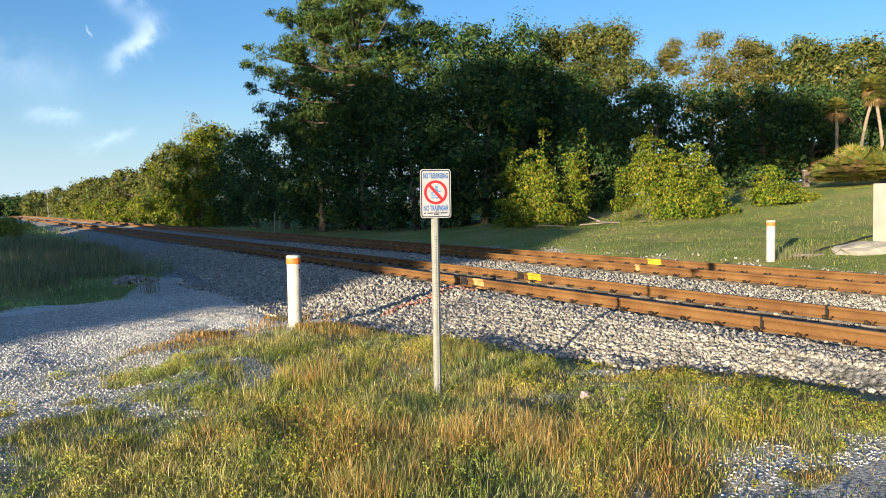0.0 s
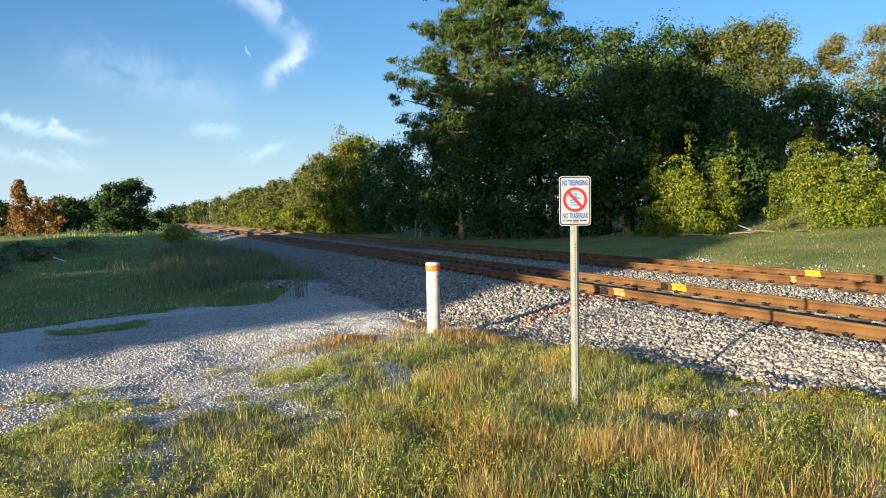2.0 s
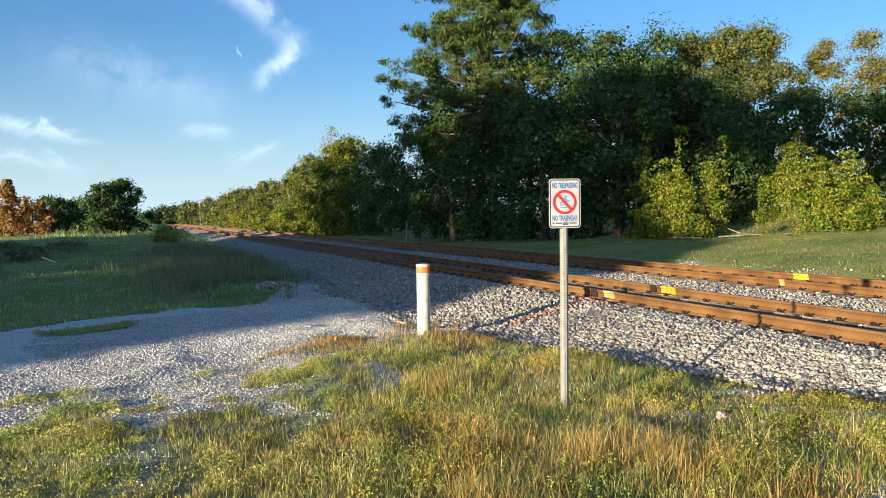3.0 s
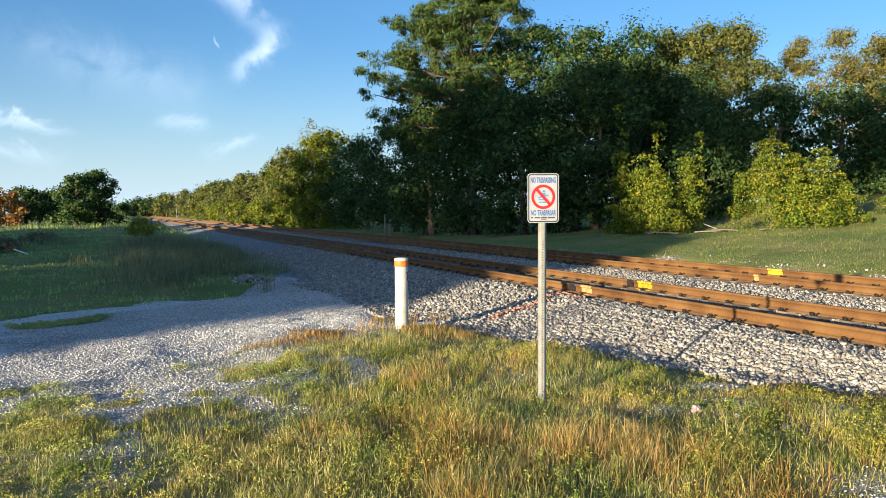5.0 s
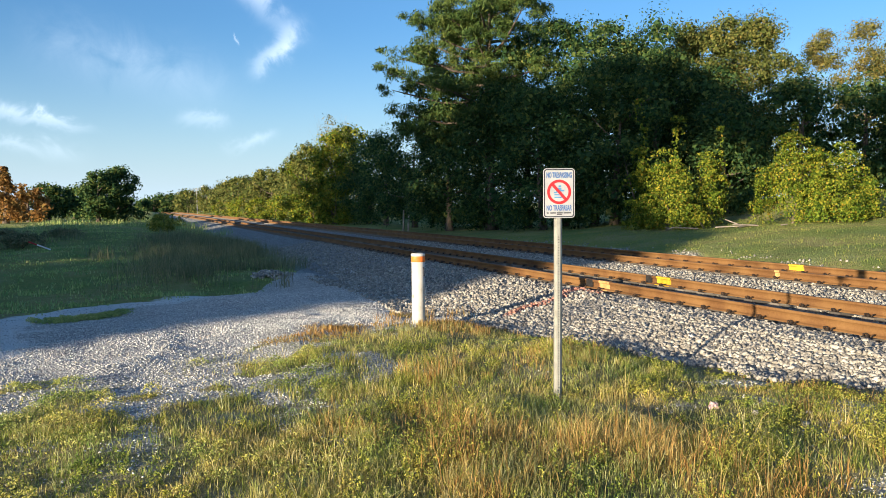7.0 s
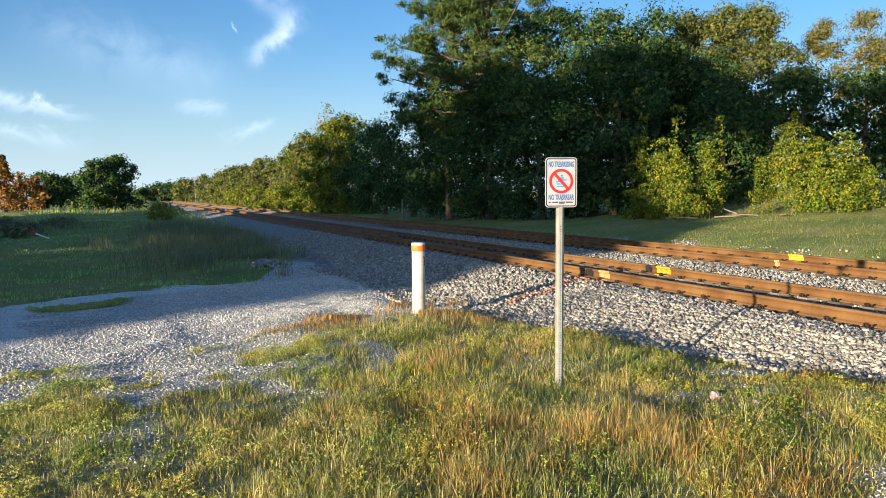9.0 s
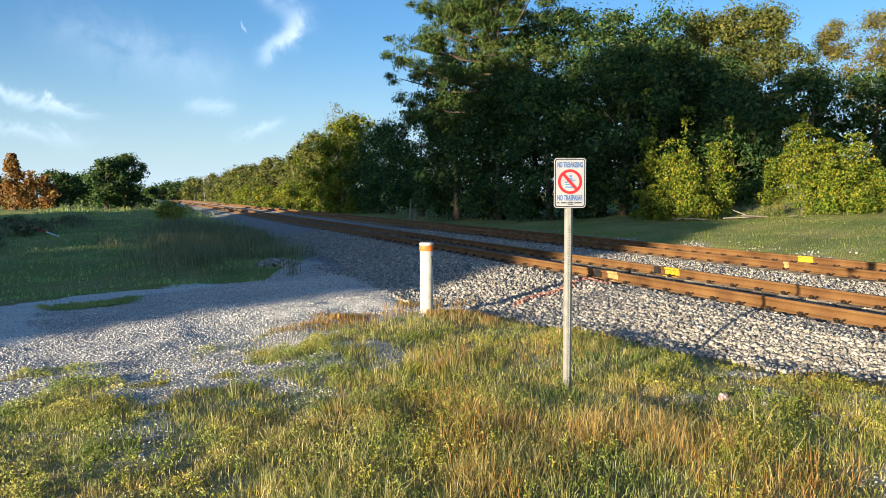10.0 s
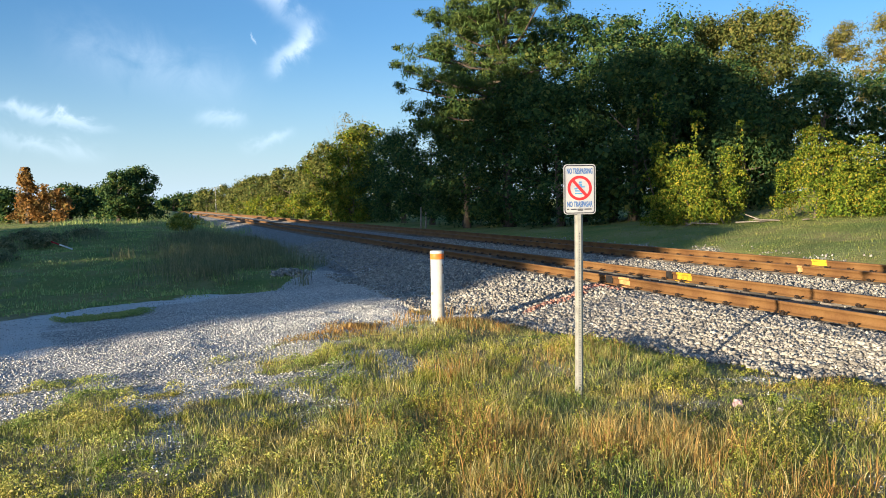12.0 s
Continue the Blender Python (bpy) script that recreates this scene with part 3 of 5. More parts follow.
def build_track(x_mid, name, label, marks):
    track = empty(name, pose(x_mid, 0, 0), label, "railway track", "parallel railway tracks")
    sec, y0, y1 = rail_profile(), -40.0, 900.0
    ys = np.concatenate([np.linspace(y0, 60, 51), np.linspace(80, y1, 42)])
    for side in (-1, 1):
        bow = 0.006 * np.sin(ys * 0.11 + side) + 0.004 * np.sin(ys * 0.31)
        v = np.array([[(side * 0.7525 + x + w, y, RAIL_TOP - 0.18 + z) for x, z in sec] for y, w in zip(ys, bow)])
        k, rows = len(sec), len(ys)
        a = np.arange(rows - 1)[:, None] * k + np.arange(k)[None]
        b = np.arange(rows - 1)[:, None] * k + (np.arange(k)[None] + 1) % k
        faces = np.stack([a, a + k, b + k, b], -1).reshape(-1, 4)
        rail = array_part("rail", v.reshape(-1, 3), faces, RUST, track)
        rail.data.materials.append(RUST_TOP)
        for i, f in enumerate(rail.data.polygons):
            if i % k in (8,):
                f.material_index = 1
        for kind, y, length in marks[side]:
            bm = bmesh.new()
            if kind == "joint":
                box(bm, side * 0.7525 - 0.039, side * 0.7525 + 0.039, y - length / 2, y + length / 2, RAIL_TOP - 0.168, RAIL_TOP - 0.004, 0.006)
                part("joint_bar", bm, BLACK, rail, "black insulated joint bar")
            elif kind == "gap":
                box(bm, side * 0.7525 - 0.0385, side * 0.7525 + 0.0385, y - length / 2, y + length / 2, RAIL_TOP - 0.17, RAIL_TOP + 0.002, 0.003)
                part("rail_end_gap", bm, BLACK, rail, "dark gap where rail lengths meet")
            else:
                box(bm, side * 0.7525 - 0.0375, side * 0.7525 + 0.0375, y - length / 2, y + length / 2, RAIL_TOP - 0.044, RAIL_TOP + 0.0015, 0.003)
                box(bm, side * 0.7525 - 0.0125, side * 0.7525 + 0.0125, y - length / 2, y + length / 2, RAIL_TOP - 0.15, RAIL_TOP - 0.04, 0.003)
                box(bm, side * 0.7525 - 0.075, side * 0.7525 + 0.075, y - length / 2, y + length / 2, RAIL_TOP - 0.181, RAIL_TOP - 0.166, 0.003)
                part("paint_mark", bm, YELLOW if kind == "yellow" else ORANGE_PALE, rail, "patch of marking paint")
    # ties with their clips
    bm = bmesh.new()
    box(bm, -1.3, 1.3, -0.12, 0.12, -0.25, -0.075, 0.02)
    for side in (-1, 1):
        box(bm, side * 0.7525 - 0.12, side * 0.7525 + 0.12, -0.1, 0.1, -0.1, -0.034, 0.012)
    tie_me = bpy.data.meshes.new("tie")
    bm.to_mesh(tie_me)
    bm.free()
    tie_me.materials.append(CONCRETE_TIE)
    loop = [(-0.03, -0.005), (0.0, 0.02), (0.035, 0.026), (0.055, 0.012), (0.04, 0.0), (0.015, 0.008)]
    paths = []
    for s in (-1, 1):
        paths.append([((0.03 + px, s * 0.045 + py * s, RAIL_TOP - 0.172 + 0.026 * math.sin(i * 1.1) + 0.012), 0.0095) for i, (px, py) in enumerate(loop)])
    cv, cf = tubes(paths, 5)
    bm = bmesh.new()
    box(bm, 0.06, 0.1, -0.018, 0.018, -0.036, 0.005, 0.006)
    extra = bpy.data.meshes.new("shoulder")
    bm.to_mesh(extra)
    bm.free()
    sv = [tuple(v.co) for v in extra.vertices]
    tris = []
    extra.calc_loop_triangles()
    for t in extra.loop_triangles:
        tris.append([i + len(cv) for i in t.vertices])
    quads = [list(f) for f in cf]
    alltri = [[q[0], q[1], q[2]] for q in quads] + [[q[0], q[2], q[3]] for q in quads] + tris
    clip_me = mesh_of("rail_clip", cv + sv, alltri, IRON)
    n_near = 75
    for i in range(n_near):
        y = -4 + 0.61 * i
        tie = new("tie", tie_me)
        tie.parent = track
        tie.location = (RNG.normal(0, 0.01), y, 0)
        if i > 56:
            continue
        for side in (-1, 1):
            for s in (-1, 1):
                clip = new("rail_clip", clip_me)
                clip.parent = tie
                clip.location = (side * 0.7525 + s * 0.03, 0, 0)
                clip.rotation_euler = (0, 0, 0 if s > 0 else math.pi)
    far_v, far_f, k = [], [], 0
    for i in range(n_near, 700):
        y = -4 + 0.61 * i
        far_v.append(CUBE * (1.3, 0.12, 0.09) + (0, y, -0.125))
        far_f.append(CUBE_F + 8 * k)
        k += 1
    tagged(array_part("distant_tie_row", np.concatenate(far_v), np.concatenate(far_f), CONCRETE_TIE, track), "concrete ties further along the track", kind="stuff")
    return track


JOINT_Y = 13.56
build_track(TRACKS[0], "railway_track", "rusted steel rails on concrete ties, patched with marking paint",
            {-1: [("joint", JOINT_Y, 0.24), ("pale", JOINT_Y - 0.52, 0.36), ("gap", 6.37, 0.035)], 1: [("joint", 13.6, 0.2), ("yellow", 13.12, 0.46), ("gap", 6.42, 0.035)]})
build_track(TRACKS[1], "railway_track", "rusted steel rails of the track farther from the clearing",
            {-1: [("pale", 13.1, 0.14)], 1: [("yellow", 14.0, 0.45)]})


# ---- sign and marker posts ----
def text_mesh(body, size, width):
    """Letters in the built-in font as mesh data, centred, scaled to a width."""
    cu = bpy.data.curves.new("letters", "FONT")
    cu.body, cu.size, cu.align_x, cu.align_y, cu.extrude = body, size, "CENTER", "CENTER", 0.0006
    cu.offset = 0.002
    ob = new("letters", cu)
    bpy.context.view_layer.update()
    me = bpy.data.meshes.new_from_object(ob.evaluated_get(bpy.context.evaluated_depsgraph_get()))
    bpy.data.objects.remove(ob)
    wide = max(v.co.x for v in me.vertices) - min(v.co.x for v in me.vertices)
    for v in me.vertices:
        v.co.x *= width / wide
    return me


def rounded_plate(bm, w, h, r, y0, y1, n=6):
    """An upright plate with rounded corners, its face towards -y."""
    pts = []
    for cx, cz, a0 in ((w / 2 - r, h / 2 - r, 0), (-w / 2 + r, h / 2 - r, 90), (-w / 2 + r, -h / 2 + r, 180), (w / 2 - r, -h / 2 + r, 270)):
        for i in range(n + 1):
            a = radians(a0 + 90 * i / n)
            pts.append((cx + r * math.cos(a), cz + r * math.sin(a)))
    f = [bm.verts.new((x, y0, z)) for x, z in pts]
    b = [bm.verts.new((x, y1, z)) for x, z in pts]
    bm.faces.new(f)
    bm.faces.new(b[::-1])
    for i in range(len(pts)):
        j = (i + 1) % len(pts)
        bm.faces.new((f[i], b[i], b[j], f[j]))
    return bm


def plate_ring(bm, outer, inner, y):
    """A flat ring of outline outer and inner, rows of (x, z), a little thick."""
    n = len(outer)
    rows = [[bm.verts.new((x, yy, z)) for x, z in ring] for yy in (y, y + 0.001) for ring in (outer, inner)]
    for i in range(n):
        j = (i + 1) % n
        bm.faces.new((rows[0][i], rows[0][j], rows[1][j], rows[1][i]))
        bm.faces.new((rows[0][j], rows[0][i], rows[2][i], rows[2][j]))
        bm.faces.new((rows[1][i], rows[1][j], rows[3][j], rows[3][i]))
    return bm


def corners(w, h, r, n=6):
    pts = []
    for cx, cz, a0 in ((w / 2 - r, h / 2 - r, 0), (-w / 2 + r, h / 2 - r, 90), (-w / 2 + r, -h / 2 + r, 180), (w / 2 - r, -h / 2 + r, 270)):
        for i in range(n + 1):
            a = radians(a0 + 90 * i / n)
            pts.append((cx + r * math.cos(a), cz + r * math.sin(a)))
    return pts


def build_sign(x, y, turn):
    z = float(terrain(x, y))
    sign = empty("no_trespassing_sign", pose(x, y, z, 0, 0.5, turn), "white no trespassing sign on a perforated galvanised steel post", "sign")
    top, w, h = 2.065 - z, 0.305, 0.468
    mid = top - h / 2
    # post: a hat section with a row of holes shown as dark dents
    bm = bmesh.new()
    sec = [(-0.04, 0.012), (-0.024, 0.012), (-0.016, -0.016), (0.016, -0.016), (0.024, 0.012), (0.04, 0.012), (0.04, 0.016), (0.021, 0.016), (0.013, -0.012), (-0.013, -0.012), (-0.021, 0.016), (-0.04, 0.016)]
    lo = [bm.verts.new((a, b + 0.024, -0.3)) for a, b in sec]
    hi = [bm.verts.new((a, b + 0.024, top - 0.03)) for a, b in sec]
    bm.faces.new(lo[::-1])
    bm.faces.new(hi)
    for i in range(len(sec)):
        j = (i + 1) % len(sec)
        bm.faces.new((lo[i], lo[j], hi[j], hi[i]))
    post = part("post", bm, GALV, sign, "galvanised steel U-channel post")
    hole_bm = bmesh.new()
    bmesh.ops.create_cone(hole_bm, cap_ends=True, segments=8, radius1=0.0052, radius2=0.0052, depth=0.0016)
    bmesh.ops.rotate(hole_bm, verts=hole_bm.verts, matrix=Matrix.Rotation(radians(90), 3, "X"))
    hole_me = bpy.data.meshes.new("hole")
    hole_bm.to_mesh(hole_me)
    hole_bm.free()
    hole_me.materials.append(SIGN_INK)
    for i in range(60):
        zz = 0.1 + 0.0254 * i
        if zz > mid - h / 2 - 0.01:
            break
        hole = new("hole", hole_me)
        hole.parent = post
        hole.location = (0, 0.0075, zz)
    panel = part("sign_panel", rounded_plate(bmesh.new(), w, h, 0.03, -0.0015, 0.0015), SIGN_WHITE, sign, "white sign panel with rounded corners")
    panel.location = (0, 0, mid)
    bm = bmesh.new()
    plate_ring(bm, corners(w - 0.014, h - 0.014, 0.025), corners(w - 0.034, h - 0.034, 0.018), -0.0028)
    part("border", bm, SIGN_INK, panel, "thin dark border line")
    bm = bmesh.new()
    circle = [2 * math.pi * i / 40 for i in range(40)]
    plate_ring(bm, [(0.116 * math.cos(a), 0.012 + 0.116 * math.sin(a)) for a in circle], [(0.09 * math.cos(a), 0.012 + 0.09 * math.sin(a)) for a in circle], -0.0040)
    box(bm, -0.014, 0.014, -0.0043, -0.0032, -0.098, 0.098)
    bmesh.ops.rotate(bm, verts=bm.verts[-8:], cent=(0, 0, 0), matrix=Matrix.Rotation(radians(-42), 3, "Y"))
    for v in bm.verts[-8:]:
        v.co.z += 0.012
    part("prohibition_ring", bm, SIGN_RED, panel, "red ring with a slash")
    bm = bmesh.new()
    for a, b, c, d in ((-0.045, 0.045, -0.05, -0.038), (-0.045, 0.045, -0.026, -0.014), (-0.03, 0.02, 0.0, 0.016), (-0.012, 0.022, 0.016, 0.044), (-0.005, 0.02, 0.05, 0.068), (0.022, 0.05, 0.012, 0.024), (-0.05, -0.028, -0.006, 0.006)):
        box(bm, a, b, -0.0030, -0.0020, c + 0.005, d + 0.005)
    part("pictogram", bm, SIGN_PALE, panel, "blue shapes inside the ring")
    for body, zz, wide in (("NO TRESPASSING", 0.168, 0.245), ("NO TRASPASAR", -0.142, 0.245)):
        ob = new("lettering", text_mesh(body, 0.07, wide))
        ob.data.materials.append(SIGN_BLUE)
        ob.parent = panel
        ob.location, ob.rotation_euler = (0, -0.003, zz), (math.pi / 2, 0, 0)
    bm = bmesh.new()
    for a, b in ((-0.12, -0.1), (-0.085, -0.03), (-0.022, 0.035), (0.045, 0.115)):
        box(bm, a, b, -0.0030, -0.0020, -0.192, -0.181)
    box(bm, -0.02, 0.03, -0.003, -0.002, -0.204, -0.197)
    part("small_print", bm, SIGN_INK, panel, "row of small dark bars")
    bm = bmesh.new()
    for zz in (0.19, -0.168):
        bmesh.ops.create_cone(bm, cap_ends=True, segments=8, radius1=0.008, radius2=0.006, depth=0.006, matrix=Matrix.Translation((0, -0.005, zz)) @ Matrix.Rotation(radians(90), 4, "X"))
    part("bolt", bm, GALV, panel)
    return sign


build_sign(3.73, 6.36, -16.0)


def build_marker(x, y, height, lean):
    z = float(terrain(x, y))
    marker = empty("marker_post", pose(x, y, z, lean[0], lean[1], 20), "stained white plastic pipe marker post with an orange band", "marker post", "white marker posts")
    r = 0.105
    bm = bmesh.new()
    ring_solid(bm, [(r, -0.25), (r, 0.1), (r * 1.01, 0.3), (r * 0.995, 0.55), (r, height - 0.13)], 28)
    pipe = part("pipe", bm, PVC, marker, "scuffed white plastic pipe")
    bm = bmesh.new()
    ring_solid(bm, [(r + 0.004, height - 0.132), (r + 0.006, height - 0.125), (r + 0.006, height - 0.05), (r + 0.004, height - 0.045)], 28)
    part("band", bm, ORANGE, marker, "orange band")
    bm = bmesh.new()
    ring_solid(bm, [(r + 0.006, height - 0.0445), (r + 0.008, height - 0.04), (r + 0.008, height - 0.015), (r, height - 0.002), (r * 0.6, height + 0.004)], 28)
    part("cap", bm, PVC, marker, "white cap")
    bm = bmesh.new()
    for a, b, c, d in ((0.02, 0.035, height - 0.34, height - 0.22), (0.005, 0.03, height - 0.235, height - 0.215), (0.018, 0.04, height - 0.36, height - 0.335)):
        box(bm, a, b, -r - 0.008, -r + 0.01, c, d, 0.003)
    part("mark", bm, SIGN_INK, pipe, "small dark figure-shaped mark")
    bm = bmesh.new()
    box(bm, -r - 0.012, -r + 0.008, -0.02, 0.02, 0.42, 0.47, 0.005)
    part("bracket", bm, GALV, pipe, "small metal bracket")
    return marker


build_marker(4.14, 11.44, 1.12, (0.3, 0.3))
build_marker(17.0, 12.23, 1.03, (0, 0.2))


# ---- plants ----
def leaf_quads(pos, nrm, size, aspect=0.5, droop=0.0):
    """Diamond leaves at pos, facing nrm: verts of n quads."""
    n = len(pos)
    nrm = nrm / np.maximum(np.linalg.norm(nrm, axis=1)[:, None], 1e-6)
    r = RNG.normal(size=(n, 3))
    r[:, 2] -= droop
    a = r - nrm * np.sum(r * nrm, 1)[:, None]
    a /= np.maximum(np.linalg.norm(a, axis=1)[:, None], 1e-6)
    b = np.cross(nrm, a)
    s = (size * RNG.uniform(0.6, 1.4, n))[:, None]
    fold = nrm * s * 0.12
    return np.stack([pos - a * s * 0.5, pos + b * s * aspect * 0.5 + fold, pos + a * s * 0.5, pos - b * s * aspect * 0.5 + fold], 1)


def clump_leaves(centres, radii, per, size, aspect=0.5, droop=0.0, shell=0.55):
    """Leaves through the outer part of many uneven clumps."""
    k = len(centres)
    idx = np.repeat(np.arange(k), per)
    n = len(idx)
    d = RNG.normal(size=(n, 3))
    d /= np.linalg.norm(d, axis=1)[:, None]
    rad = RNG.uniform(shell, 1.12, n) ** 0.8
    pos = centres[idx] + d * radii[idx] * rad[:, None]
    nrm = d + RNG.normal(0, 0.55, (n, 3)) + np.array([0, 0, 0.35])
    return leaf_quads(pos, nrm, size, aspect, droop)


def quads_part(name, quads, mat, parent, label=""):
    n = len(quads)
    return array_part(name, quads.reshape(-1, 3), np.arange(4 * n).reshape(n, 4), mat, parent, label)


def crown_clumps(n, rx, ry, z0, z1, clump, taper=0.3, lumpy=0.25):
    """Clump centres filling an uneven crown from z0 to z1."""
    u = RNG.uniform(0, 1, n)
    z = z0 + (z1 - z0) * u
    prof = np.sqrt(np.clip(1 - ((u - 0.42) / 0.62) ** 2, 0.05, 1)) * (1 - taper * u)
    a = RNG.uniform(0, 2 * np.pi, n)
    r = np.sqrt(RNG.uniform(0.12, 1, n)) * prof * (1 + lumpy * np.sin(a * 3 + RNG.uniform(0, 6)) + lumpy * RNG.normal(0, 0.5, n))
    c = np.stack([rx * r * np.cos(a), ry * r * np.sin(a), z], -1)
    s = clump * RNG.uniform(0.6, 1.35, n)
    return c, np.stack([s, s, s * RNG.uniform(0.6, 0.95, n)], -1)


def woody(parent, height, spread_x, thick, limbs=7, start=0.25, mat=None, wobble=0.03):
    """A tapered trunk and its limbs."""
    path, p = [], Vector((0, 0, -0.3))
    lean = Vector((RNG.normal(0, wobble), RNG.normal(0, wobble), 1))
    rows = 8
    for i in range(rows):
        t = i / (rows - 1)
        path.append((tuple(p), thick * (1.25 - 1.1 * t) if i else thick * 1.5))
        p = p + Vector((lean.x + RNG.normal(0, 0.03), lean.y + RNG.normal(0, 0.03), lean.z)) * ((height * 0.9 + 0.3) / (rows - 1))
    v, f = tubes([path], 9)
    trunk = array_part("trunk", v, f, mat or BARK, parent, smooth=True)
    for i in range(limbs):
        t = start + (0.95 - start) * (i + 0.5) / limbs
        q = Vector(path[min(int(t * (rows - 1)), rows - 2)][0])
        a = i * 2.4 + RNG.uniform(-0.5, 0.5)
        reach = spread_x * (1.0 - 0.5 * t) * RNG.uniform(0.7, 1.0)
        limb = []
        for j in range(5):
            s = j / 4
            limb.append((tuple(q + Vector((math.cos(a) * reach * s, math.sin(a) * reach * s, reach * (0.5 * s + 0.12 * math.sin(3 * s + i))))), thick * 0.42 * (1 - 0.85 * s)))
        v, f = tubes([limb], 6)
        array_part("limb", v, f, mat or BARK, trunk, smooth=True)
    return trunk


def broadleaf(x, y, height, rx, ry, leaf, label, clumps=60, per=90, size=0.24, clump=1.0, low=0.12, name="tree", category="tree", droop=0.4, trunk=0.2, taper=0.3, limbs=6, group=""):
    z = float(terrain(x, y, False))
    tree = empty(name, pose(x, y, z), label, category, group)
    woody(tree, height * 0.8, max(rx, ry) * 0.9, trunk, limbs)
    c, r = crown_clumps(clumps, rx, ry, height * low + clump * 0.3, height - clump * 0.6, clump, taper)
    q = clump_leaves(c, r, per, size, 0.55, droop)
    inner = clump_leaves(c, r * 0.6, max(per // 5, 4), size * 1.7, 0.8, 0, 0.05)
    quads_part("crown", np.concatenate([q, inner]), leaf, tree)
    return tree


def vine_bush(x, y, height, rx, ry, label, leaf=None, canes=70, size=0.1, per=235):
    """A shrub smothered in vine: canes that arch over and hang to the ground, leaves all along them."""
    z = float(terrain(x, y, False))
    bush = empty("vine_covered_shrub", pose(x, y, z), label, "shrub", "vine-covered shrubs")
    woody(bush, height * 0.6, rx * 0.7, 0.06, 6, 0.05, wobble=0.1)
    a, u = RNG.uniform(0, 2 * np.pi, canes), np.sqrt(RNG.uniform(0, 1, canes))
    edge = 0.82 + 0.18 * np.sin(a * 2 + x * 3) + 0.12 * np.sin(a * 5 + y)
    top = height * (1 - 0.74 * u ** 2.2) * (0.88 + 0.12 * np.sin(a * 2 + y * 2)) * RNG.uniform(0.5, 1.15, canes)
    s = RNG.uniform(0.12, 0.5, canes) ** 1.15 * min(1.0, 0.4 + rx * 0.4)
    c = np.stack([rx * edge * u * np.cos(a), ry * edge * u * np.sin(a), np.maximum(top - s * 0.7, s * 0.6)], -1)
    i = np.repeat(np.arange(canes), per)
    n = len(i)
    d = RNG.normal(size=(n, 3))
    d[:, 2] += 0.5
    d /= np.linalg.norm(d, axis=1)[:, None]
    pos = c[i] + d * s[i, None] * np.array([1.45, 1.45, 0.6]) * RNG.uniform(0.7, 1.1, (n, 1))
    # hanging fringes under each pillow of leaves
    hang = RNG.uniform(0, 1, n) < 0.45
    drop = RNG.uniform(0, 1, n) ** 1.5 * np.minimum(1.3, c[i, 2])
    pos[:, 2] -= hang * drop
    pos[:, 2] = np.maximum(pos[:, 2], 0.04)
    out = np.stack([np.cos(a[i]), np.sin(a[i]), np.zeros(n)], -1)
    nrm = np.where(hang[:, None], out, d) + RNG.normal(0, 0.55, (n, 3))
    quads_part("vine_leaves", leaf_quads(pos, nrm, size, 0.6, 0.9), leaf or LEAF_VINE, bush)
    return bush


